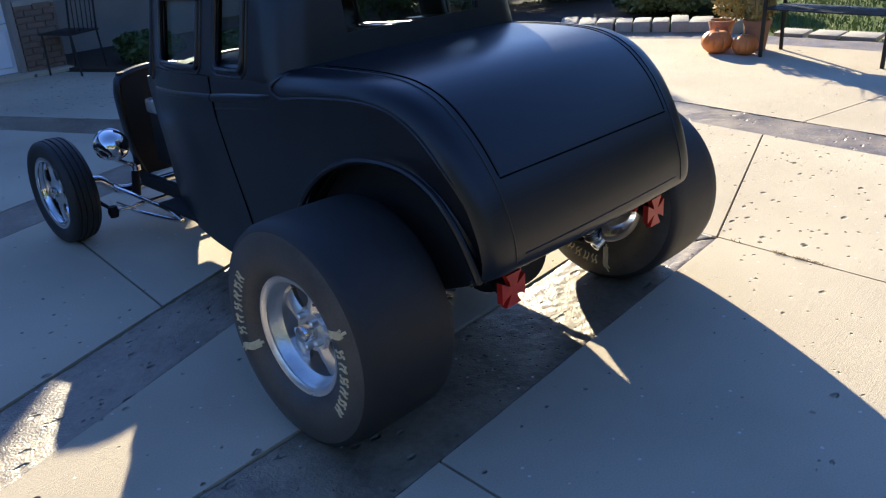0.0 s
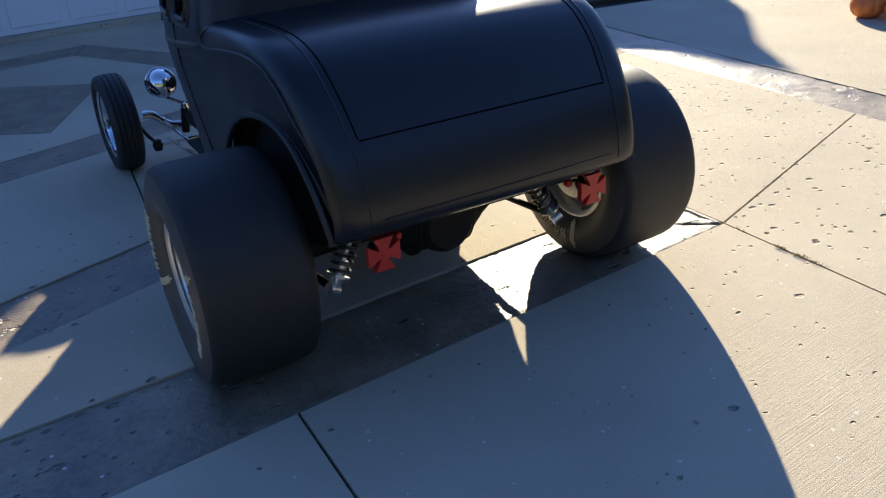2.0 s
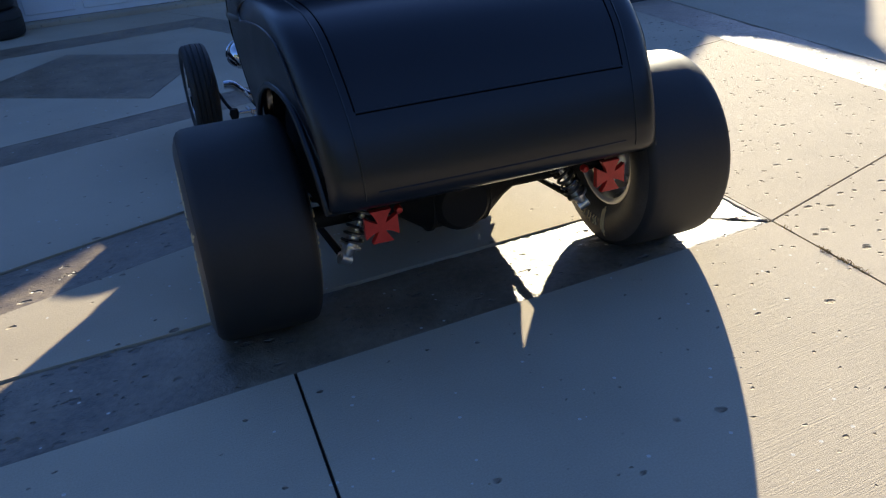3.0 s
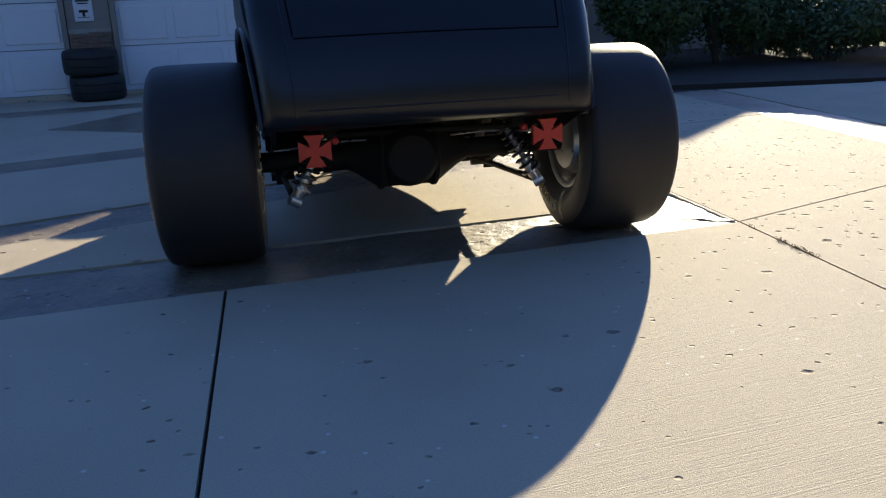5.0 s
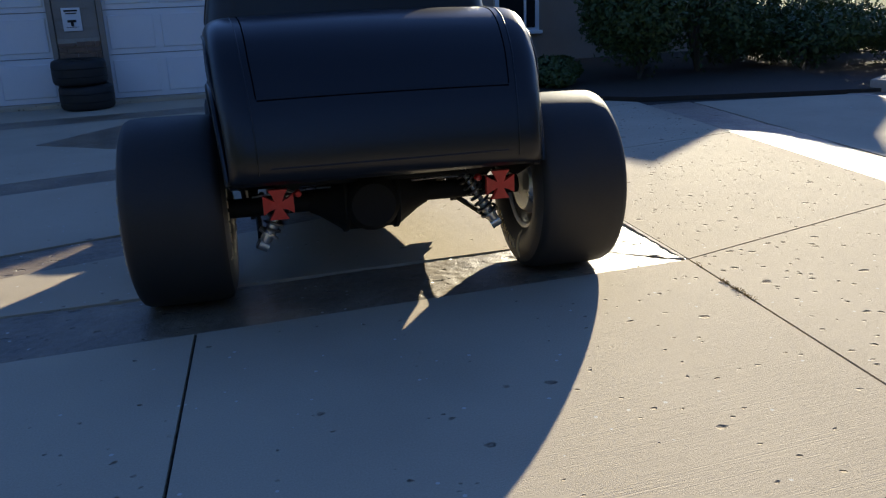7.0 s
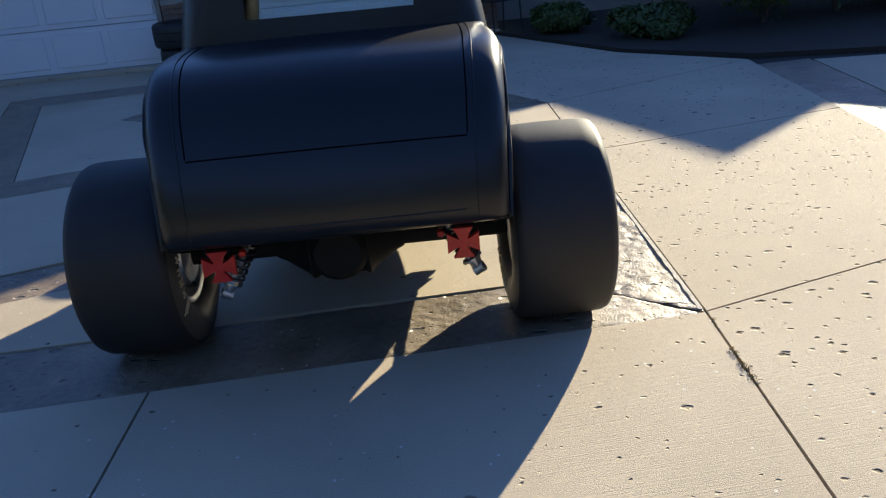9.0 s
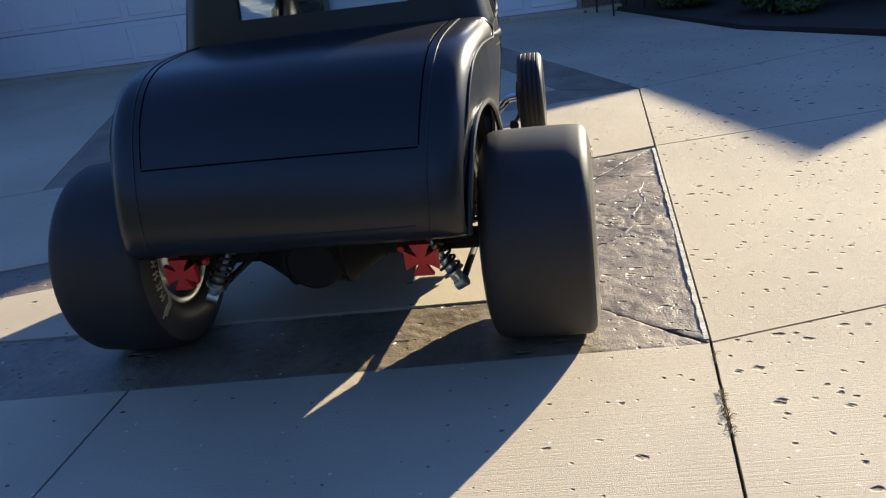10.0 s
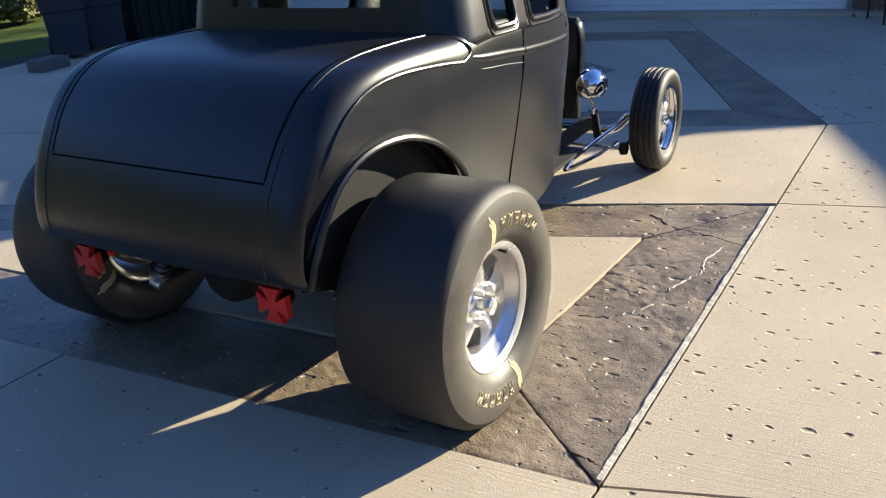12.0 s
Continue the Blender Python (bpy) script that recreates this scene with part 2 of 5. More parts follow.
def lathe(profile, axis="x", n=48, bm=None, close=False):
    """Revolves (along, radius) points round an axis."""
    pts = profile + ([profile[0]] if close else [])
    rows = []
    for a, r in pts:
        ring = []
        for k in range(n):
            c, s_ = math.cos(2 * math.pi * k / n), math.sin(2 * math.pi * k / n)
            ring.append({"x": (a, r * c, r * s_), "y": (r * c, a, r * s_), "z": (r * c, r * s_, a)}[axis])
        rows.append(ring)
    return grid(rows, True, bm)


def smooth_path(pts, n=8):
    """A Catmull-Rom curve through the points."""
    p = [Vector(q) for q in pts]
    p = [2 * p[0] - p[1]] + p + [2 * p[-1] - p[-2]]
    out = []
    for i in range(1, len(p) - 2):
        for k in range(n):
            t = k / n
            out.append(0.5 * (2 * p[i] + (p[i + 1] - p[i - 1]) * t + (2 * p[i - 1] - 5 * p[i] + 4 * p[i + 1] - p[i + 2]) * t * t
                              + (3 * p[i] - p[i - 1] - 3 * p[i + 1] + p[i + 2]) * t ** 3))
    return out + [p[-2]]


def tube(pts, r, sides=10, bm=None, cap=True, flat=1.0):
    """A round bar along points; r may be a list of radii."""
    bm = bm or bmesh.new()
    p = [Vector(q) for q in pts]
    rows = []
    up = Vector((0, 0, 1))
    side = None
    for i, q in enumerate(p):
        d = (p[min(i + 1, len(p) - 1)] - p[max(i - 1, 0)]).normalized()
        if side is None:
            side = d.cross(up if abs(d.z) < 0.9 else Vector((1, 0, 0))).normalized()
        side = (side - d * side.dot(d)).normalized()
        w = d.cross(side)
        rr = r[i] if isinstance(r, (list, tuple)) else r
        rows.append([q + (side * math.cos(2 * math.pi * k / sides) + w * math.sin(2 * math.pi * k / sides) * flat) * rr for k in range(sides)])
    vs = [[bm.verts.new(c) for c in row] for row in rows]
    for i in range(len(rows) - 1):
        for k in range(sides):
            j = (k + 1) % sides
            bm.faces.new((vs[i][k], vs[i][j], vs[i + 1][j], vs[i + 1][k]))
    if cap:
        bm.faces.new(vs[0])
        bm.faces.new(vs[-1])
    return bm


def prism(poly, z0, z1, bevel=0.0, bm=None):
    """An upright prism over a plan outline, with eased upper edges."""
    out = bm or bmesh.new()
    t = bmesh.new()
    f = t.faces.new([t.verts.new((x, y, z1)) for x, y in poly])
    f.normal_update()
    if f.normal.z < 0:
        f.normal_flip()
    top = [f]
    if bevel:
        bmesh.ops.inset_region(t, faces=top, thickness=bevel, depth=0.0)
        inner = set(v for v in top[0].verts)
        for v in t.verts:
            if v not in inner:
                v.co.z -= bevel
    edge = [e for e in t.edges if e.is_boundary]
    r = bmesh.ops.extrude_edge_only(t, edges=edge)
    for v in [g for g in r["geom"] if isinstance(g, bmesh.types.BMVert)]:
        v.co.z = z0
    join(out, t)
    return out


def cross_line(a, b):
    """Where two plan lines, each of two points, meet."""
    (x1, y1), (x2, y2) = a
    (x3, y3), (x4, y4) = b
    d = (x1 - x2) * (y3 - y4) - (y1 - y2) * (x3 - x4)
    p, q = x1 * y2 - y1 * x2, x3 * y4 - y3 * x4
    return ((p * (x3 - x4) - (x1 - x2) * q) / d, (p * (y3 - y4) - (y1 - y2) * q) / d)


def shrink(poly, g):
    """A plan outline drawn in by g on all sides."""
    area = sum(a[0] * b[1] - b[0] * a[1] for a, b in zip(poly, poly[1:] + poly[:1]))
    if area < 0:
        poly = poly[::-1]
    lines = []
    for a, b in zip(poly, poly[1:] + poly[:1]):
        d = Vector((b[0] - a[0], b[1] - a[1])).normalized()
        o = Vector((-d.y, d.x)) * g
        lines.append(((a[0] + o.x, a[1] + o.y), (b[0] + o.x, b[1] + o.y)))
    return [cross_line(lines[i - 1], lines[i]) for i in range(len(lines))]


# ---- ground ----
ground = part("ground", prism([(-400, -400), (400, -400), (400, 400), (-400, 400)], -0.3, -0.06), LAWN, smooth=False)
tagged(ground, "green lawn and soil reaching to the distance", "ground", kind="structure")
road = part("driveway_bed", prism([(-9.2, -9), (5.6, -9), (5.6, 2.6), (5.0, 4.25), (3.0, 4.6), (1.6, 5.7), (0.6, 8.2), (-9.2, 8.2)], -0.29, -0.022), BED, smooth=False)
tagged(road, "dark joint filler under the driveway slabs", "driveway", kind="structure")

L1 = ((-9, 0.0), (0, 0.0))
L2 = ((-2.6, 0.490), (-0.49, 0.469))
F1 = ((-3.9, 1.204), (0.213, 2.321))
F2 = ((-3.62, 0.877), (-0.307, 1.735))
G1 = ((-4.0, 2.80), (0.35, 3.80))
G2 = ((-3.7, 3.28), (-0.256, 4.061))
H1 = ((0.35, 3.80), (-1.04, 7.10))
H2 = ((-0.256, 4.061), (-1.30, 6.74))
N1 = ((-4.9, 6.75), (-1.04, 7.10))
N2 = ((-4.43, 6.25), (-1.30, 6.62))
W1 = ((-4.0, 2.80), (-4.9, 6.75))
W2 = ((-3.72, 3.28), (-4.43, 6.25))
C1 = ((1.70, -0.6), (2.22, 2.80))
C2 = ((2.18, -0.6), (2.72, 2.80))
J1 = ((0, 0), (1.75, 0.43))
J2 = ((0.213, 2.321), (1.34, 2.50))
J3 = ((0, 0), (-0.17, -1.40))
J4 = ((-2.149, 0), (-2.29, -1.315))
D1 = ((-1.10, -1.84), (-0.93, -1.80))
BACK = ((-9, 8.1), (2, 8.1))
LEFT = ((-8.6, -9), (-8.6, 9))
X = cross_line
slabs = [
    [X(L2, F2), (-0.49, 0.469), (-0.307, 1.735)],
    [X(L1, J4), (0, 0), X(J3, D1), X(J4, D1)],
    [X(L1, LEFT), X(L1, J4), X(J4, D1), X(LEFT, D1)],
    [(0, 0), X(J1, C1), X(C1, D1), X(J3, D1)],
    [(0, 0), (0.213, 2.321), X(J2, C1), X(J1, C1)],
    [(0.213, 2.321), (0.35, 3.80), X(((0.35, 3.8), (0.69, 3.93)), C1), X(J2, C1)],
    [X(F1, ((-1.86, 2.762), (-1.938, 2.312))), (0.213, 2.321), (0.35, 3.80), X(G1, ((-1.86, 2.762), (-1.938, 2.312)))],
    [X(F1, L2), X(F1, ((-1.86, 2.762), (-1.938, 2.312))), X(G1, ((-1.86, 2.762), (-1.938, 2.312))), X(G1, LEFT), X(L2, LEFT)],
    [X(G2, W2), X(G2, H2), X(H2, N2), X(W2, N2)],
    [X(G1, LEFT), X(G1, W1), X(W1, N1), X(N1, LEFT)],
    [X(N1, LEFT), X(N1, H1), X(BACK, H1), X(BACK, LEFT)],
    [(0.35, 3.80), X(((0.35, 3.8), (0.69, 3.93)), C1), (1.6, 5.7), (0.6, 8.1), X(BACK, H1)],
    [(2.29, 0.33), X(C2, ((0, 4.45), (1, 4.4))), (4.55, 3.95), (5.15, 2.5), (5.15, -0.42)],
    [(2.29, 0.33), (5.15, -0.42), (5.15, -9), X(C2, ((0, -9), (1, -9)))],
]
D2 = ((-1.10, -2.30), (-0.93, -2.26))
SOUTH = ((0, -9), (1, -9))
slabs += [
    [X(LEFT, D2), X(D2, J4), X(J4, SOUTH), X(LEFT, SOUTH)],
    [X(D2, J4), X(D2, C1), X(C1, SOUTH), X(J4, SOUTH)],
]
diamond_border = [
    [X(G1, W1), (0.35, 3.80), X(G2, H2), X(G2, W2)],
    [(0.35, 3.80), X(H1, N1), X(H2, N2), X(G2, H2)],
    [X(H1, N1), X(W1, N1), X(W2, N2), X(H2, N2)],
    [X(W1, N1), X(G1, W1), X(G2, W2), X(W2, N2)],
]
for k, poly in enumerate(slabs):
    part("concrete_slab", prism(shrink(poly, 0.0055), -0.2, 0.0, 0.005), CONCRETE if 0.3 < sum(x for x, y in poly) / len(poly) < 2.2 else PLAIN, road, smooth=False)


def slate(x, y, seed=0.0):
    """Height of the stamped slate relief at a plan point."""
    h = noise.noise(Vector((x * 3.1, y * 3.1, seed)))
    flake = noise.noise(Vector((x * 13, y * 10, seed + 5)))
    grit = noise.noise(Vector((x * 34, y * 30, seed + 8)))
    chip = max(-0.6, min(0.6, 3.0 * noise.noise(Vector((x * 19, y * 26, seed + 11)))))
    rough = max(0.0, noise.noise(Vector((x * 2.6, y * 2.6, seed + 21))) + 0.05)
    ledge = noise.noise(Vector((x * 2.7, y * 4.0, seed + 15))) * 4
    ledge = (math.floor(ledge) + min(1.0, (ledge - math.floor(ledge)) * 5)) * 0.0028
    wave = 0.05 * noise.noise(Vector((x * 4, y * 4, seed + 31))) + 0.02 * noise.noise(Vector((x * 15, y * 15, seed + 32)))
    crack = 1.0
    for c, slope in ((0.42, 0.5), (0.95, -0.9), (1.22, -0.25), (1.60, 0.6), (1.86, 0.35), (2.2, -0.1)):
        crack = min(crack, abs(y - c - slope * x + wave) / 0.008)
    return -0.006 + 0.0012 * h + flake * (0.0012 + 0.0028 * rough) + grit * (0.0015 + 0.0042 * rough) + 0.0013 * chip + ledge * 0.55 - 0.006 * (1 - min(1.0, crack))


def stamped(quad, step, seed):
    """A four-cornered stretch of border with stamped relief and turned-down edges."""
    a, b, c, d = [Vector((x, y)) for x, y in quad]
    nu = max(2, int(max((b - a).length, (c - d).length) / step))
    nv = max(2, int(max((d - a).length, (c - b).length) / step))
    rows = []
    for i in range(-1, nu + 2):
        u = min(max(i, 0), nu) / nu
        row = []
        for k in range(-1, nv + 2):
            v = min(max(k, 0), nv) / nv
            p = a.lerp(b, u).lerp(d.lerp(c, u), v)
            rim = i < 0 or k < 0 or i > nu or k > nv
            near = min(u * nu, (1 - u) * nu, v * nv, (1 - v) * nv)
            row.append((p.x, p.y, -0.15 if rim else slate(p.x, p.y, seed) - (0.003 if near < 0.5 else 0)))
        rows.append(row)
    return grid(rows)


FINE = 0.014
cut = -3.9
bands_fine = [
    ([(cut, 0.0), (0, 0), (-0.49, 0.469), X(L2, ((cut, 0), (cut, 1)))], FINE),
    ([X(L1, LEFT), (cut, 0.0), X(L2, ((cut, 0), (cut, 1))), X(L2, LEFT)], 0.08),
    ([(0, 0), (0.213, 2.321), (-0.307, 1.735), (-0.49, 0.469)], FINE),
    ([(0.213, 2.321), X(F1, ((-1.6, 0), (-1.75, 3))), X(F2, ((-1.6, 0), (-1.75, 3))), (-0.307, 1.735)], 0.02),
    ([X(F1, ((-1.6, 0), (-1.75, 3))), X(F1, L2), X(F2, L2), X(F2, ((-1.6, 0), (-1.75, 3)))], 0.03),
    ([X(C1, D2), X(C1, ((0, 4.4), (1, 4.4))), X(C2, ((0, 4.4), (1, 4.4))), X(C2, D2)], 0.025),
    ([X(C1, SOUTH), X(C1, D2), X(C2, D2), X(C2, SOUTH)], 0.08),
    ([X(LEFT, D1), X(D1, C1), X(D2, C1), X(LEFT, D2)], 0.04),
    ([(4.55, 3.95), (4.98, 4.22), (5.68, 2.62), (5.15, 2.5)], 0.05),
    ([(5.15, 2.5), (5.68, 2.62), (5.68, -9), (5.15, -9)], 0.06),
    ([(-7.2, 4.5), (-6.9, 4.4), (-5.9, 2.45), (-6.2, 2.35)], 0.05),
]
for k, (quad, step) in enumerate(bands_fine):
    part("stamped_band", stamped(shrink(quad, 0.0035), step, k * 3.7), BAND, road, "dark stamped slate concrete border")
for poly in diamond_border:
    part("stamped_band", prism(shrink(poly, 0.003), -0.2, -0.001, 0.004), BAND, road, "dark stamped concrete border", smooth=False)
bm = bmesh.new()
wide = [0.017 + 0.005 * noise.noise(Vector((k * 0.37, 1, 2))) + 0.003 * noise.noise(Vector((k * 1.9, 5, 2))) for k in range(90)]
along = [Vector((0.213, 2.321, 0)) * (0.01 + k * 0.0109) - Vector((0.004, 0, 0)) for k in range(90)]
out = Vector((-0.996, 0.09, 0))
up = [Vector((0, 0, 0.0012 + 0.0015 * noise.noise(Vector((k * 0.9, 3, 7))))) for k in range(90)]
bm = grid([[a - out * 0.001 + Vector((0, 0, -0.03)) for a in along], [a - out * 0.001 + z for a, z in zip(along, up)], [a + out * w + z for a, w, z in zip(along, wide, up)], [a + out * w + Vector((0, 0, -0.03)) for a, w in zip(along, wide)]])
part("joint_seal", bm, SEAL, road, "pale chipped joint seal along the border", smooth=False)


def crack(pts, width, mat, name, label, rise, seed):
    """A thin wandering seam that lies on the stamped relief."""
    line = smooth_path([(x, y, 0) for x, y in pts], 14)
    rows = [[], [], []]
    for k, p in enumerate(line):
        d = (line[min(k + 1, len(line) - 1)] - line[max(k - 1, 0)]).normalized()
        side = Vector((-d.y, d.x, 0))
        q = p + side * 0.012 * noise.noise(Vector((k * 0.31, seed, 1))) + side * 0.005 * noise.noise(Vector((k * 0.9, seed, 4)))
        w = width * (0.55 + 0.6 * abs(noise.noise(Vector((k * 0.45, seed, 9))))) * min(1.0, (k + 1) / 5, (len(line) - k) / 5)
        z = max(slate(q.x + a, q.y + b, 7.4) for a in (-0.014, 0, 0.014) for b in (-0.014, 0, 0.014))
        for row, f, lift in ((rows[0], -1, -0.002), (rows[1], 0, rise), (rows[2], 1, -0.002)):
            r = q + side * w * f
            row.append((r.x, r.y, z + lift))
    part(name, grid(rows), mat, road, label)


crack([(-0.42, 2.05), (-0.307, 2.004), (-0.207, 1.905), (-0.033, 1.85), (0.133, 1.777)], 0.008, BED, "surface_crack", "fine dark crack across the border", 0.0006, 3.0)
crack([(-0.14, 0.125), (-0.081, 0.106), (-0.021, 0.089)], 0.009, BED, "surface_crack", "fine dark crack across the border", 0.0006, 9.0)
crack([(-0.36, 0.93), (-0.27, 0.945), (-0.208, 0.975)], 0.006, BED, "surface_crack", "fine dark crack across the border", 0.0006, 5.0)
crack([(0.055, 1.74), (0.001, 1.568), (0.009, 1.463), (-0.04, 1.367), (-0.086, 1.247)], 0.009, SEAL, "pale_seam", "pale mineral seam in the border", 0.002, 6.0)
crack([(-0.10, 1.12), (-0.16, 1.03), (-0.22, 0.97)], 0.006, SEAL, "pale_seam", "pale mineral seam in the border", 0.002, 8.0)
# darker diamond on the slab inside the border
part("diamond_inlay", prism([(-2.05, 4.0), (-1.4, 5.2), (-2.5, 6.15), (-3.35, 5.06)], -0.01, 0.004, 0.003), BAND, road, "dark diamond-shaped area on the driveway", smooth=False)

# ---- car ----
car = empty("hot_rod", pose(-1.345, 0.31, 0, 0, 0, -4.5), label="satin black vintage hot rod coupe with huge rear slicks", category="car")

PROFILE = smooth_path([(0, v, z) for v, z in (
    (0.42, 1.122), (0.22, 1.132), (0.03, 1.132), (-0.09, 1.118), (-0.18, 1.086), (-0.255, 1.035), (-0.335, 0.95),
    (-0.415, 0.82), (-0.458, 0.70), (-0.470, 0.62), (-0.458, 0.575), (-0.42, 0.55))], 5)
ARCH = smooth_path([(0, v, z) for v, z in (
    (0.43, 0.50), (0.405, 0.60), (0.35, 0.69), (0.24, 0.79), (0.10, 0.855), (-0.03, 0.876), (-0.15, 0.862), (-0.25, 0.808),
    (-0.32, 0.725), (-0.365, 0.64), (-0.395, 0.57), (-0.40, 0.55))], 5)
# the sill line ahead of the wheel, paired with the belt line above it
AHEAD_TOP = [Vector((0, v, z)) for v, z in ((0.905, 1.142), (0.80, 1.142), (0.70, 1.142), (0.62, 1.141), (0.56, 1.139), (0.51, 1.134), (0.465, 1.127))]
AHEAD_LOW = [Vector((0, v, z)) for v, z in ((0.825, 0.215), (0.76, 0.215), (0.68, 0.219), (0.61, 0.238), (0.56, 0.265), (0.50, 0.32), (0.455, 0.40))]
PIVOT = Vector((0, 0.45, 0.45))


def drop(p):
    """How far the shoulder falls below the deck along the body."""
    return float(np.interp(p.y, (-0.46, -0.30, -0.1, 0.05, 0.42), (0.06, 0.07, 0.085, 0.095, 0.130)))

WIDE = 0.648


def draw_in(v):
    """How the body narrows in plan towards its tail."""
    return float(np.interp(v, (-0.47, -0.3, 0.0, 0.2), (0.895, 0.942, 0.985, 1.0)))


def crown(u):
    """The gentle curve of deck and tail across the car."""
    return 1 - 0.045 * u * u


def inset(p, k, u):
    q = PIVOT + (p - PIVOT) * k
    if p.y > 0.45:
        q.y = p.y
    return (u * draw_in(q.y), q.y, q.z)


def arch_point(t, u, grow=0.0):
    x = t * (len(ARCH) - 1)
    i = min(int(x), len(ARCH) - 2)
    p = ARCH[i].lerp(ARCH[i + 1], x - i)
    d = (p - Vector((0, 0, 0.42))).normalized() * grow
    return (u * draw_in(p.y), p.y + d.y, p.z + d.z)


def side_u(z):
    return float(np.interp(z, (0.215, 0.50, 0.72, 0.92, 1.05, 1.12, 1.36, 1.44), (0.555, 0.592, 0.627, 0.652, 0.650, 0.640, 0.59, 0.56)))


def front_taper(v):
    """The body draws in towards the cowl."""
    return 1 - 0.46 * (max(0.0, v - 0.4) / 1.6) ** 2.6


def quarter_rows(side):
    """Rows over the rear body from the deck's edge down to the wheel arch and sill."""
    rows = []
    top = AHEAD_TOP + PROFILE
    n = len(PROFILE) - 1
    m = len(AHEAD_TOP)
    for u in (0.40, 0.47, 0.51):
        rows.append([inset(p, crown(u), side * u) for p in top])
    for across, down in ((0.20, 0.010), (0.38, 0.03), (0.52, 0.065), (0.63, 0.115), (0.72, 0.185), (0.79, 0.27), (0.85, 0.38), (0.90, 0.51), (0.94, 0.65), (0.97, 0.79), (0.99, 0.91), (1.0, 1.0)):
        row = []
        for p in top:
            wide = WIDE * front_taper(p.y)
            row.append(inset(p, crown(0.51) - (drop(p) + crown(0.51) - 1) * down, side * (0.51 + (wide - 0.51) * across)))
        rows.append(row)
    for f in (0.03, 0.08, 0.2, 0.35, 0.5, 0.65, 0.8, 0.93, 1.0):
        row = []
        for i, p in enumerate(top):
            a = Vector(inset(p, 1 - drop(p), 1.0))
            b = AHEAD_LOW[i] if i < m else Vector(arch_point((i - m) / n, 1.0))
            c = a.lerp(b, f)
            c.y = a.y + (b.y - a.y) * f
            u = (side_u(c.z) if c.z < 1.03 else WIDE) + (0.010 if f > 0.9 and i > m else 0)
            c.x = side * u * draw_in(c.y) * front_taper(c.y)
            row.append(c)
        rows.append(row)
    return rows


def thick(ob, d=0.012, offset=-1):
    md = ob.modifiers.new("thickness", "SOLIDIFY")
    md.thickness, md.offset = d, offset
    ob.modifiers.new("crisp_rim", "EDGE_SPLIT").split_angle = radians(50)
    return ob


bm = grid([[inset(p, crown(u), u) for p in PROFILE] for u in [-0.40 + 0.1 * k for k in range(9)]])
for side in (-1, 1):
    grid(quarter_rows(side), bm=bm)
bmesh.ops.remove_doubles(bm, verts=bm.verts, dist=0.0005)
bmesh.ops.recalc_face_normals(bm, faces=bm.faces)
thick(part("rear_body", bm, PAINT, car))

# lid panel over the rear deck, proud of the body with a shut line round it
lid_pts = [p for p in PROFILE if p.z > 0.866 and p.y < 0.36]
lid_foot = next(p for p in PROFILE if p.z < 0.866 and p.y < 0)
lid_pts.append(lid_pts[-1].lerp(lid_foot, (lid_pts[-1].z - 0.862) / (lid_pts[-1].z - lid_foot.z)))
rows = [[inset(p, crown(u), u) for p in lid_pts] for u in [0.503 * (k / 9 - 1) for k in range(19)]]
bm = grid(rows)
bmesh.ops.recalc_face_normals(bm, faces=bm.faces)
for v in bm.verts:
    v.normal_update()
lid = part("deck_lid", bm, PAINT, car)
lid.modifiers.new("lift", "SOLIDIFY").thickness = 0.0016
lid.modifiers["lift"].offset = 0.0
lid.modifiers.new("crisp_rim", "EDGE_SPLIT").split_angle = radians(50)
for side in (-1, 1):
    part("shut_line", tube([inset(p, crown(0.509), side * 0.509) for p in lid_pts], 0.0025, 6), GAP, car)
    part("deck_bead", tube([inset(p, crown(0.538) + 0.001, side * 0.538) for p in PROFILE[:48]], 0.0028, 8), PAINT, car)
part("shut_line", tube([inset(lid_pts[-1] + Vector((0, -0.003, -0.007)), crown(u), u) for u in (-0.507, -0.25, 0, 0.25, 0.507)], 0.0034, 6), GAP, car)
tail_line = min(PROFILE[30:], key=lambda p: abs(p.z - 0.618))
part("tail_bead", tube([inset(tail_line, crown(u) + 0.0005, u) for u in (-0.49, -0.25, 0, 0.25, 0.49)], 0.0026, 8), PAINT, car)


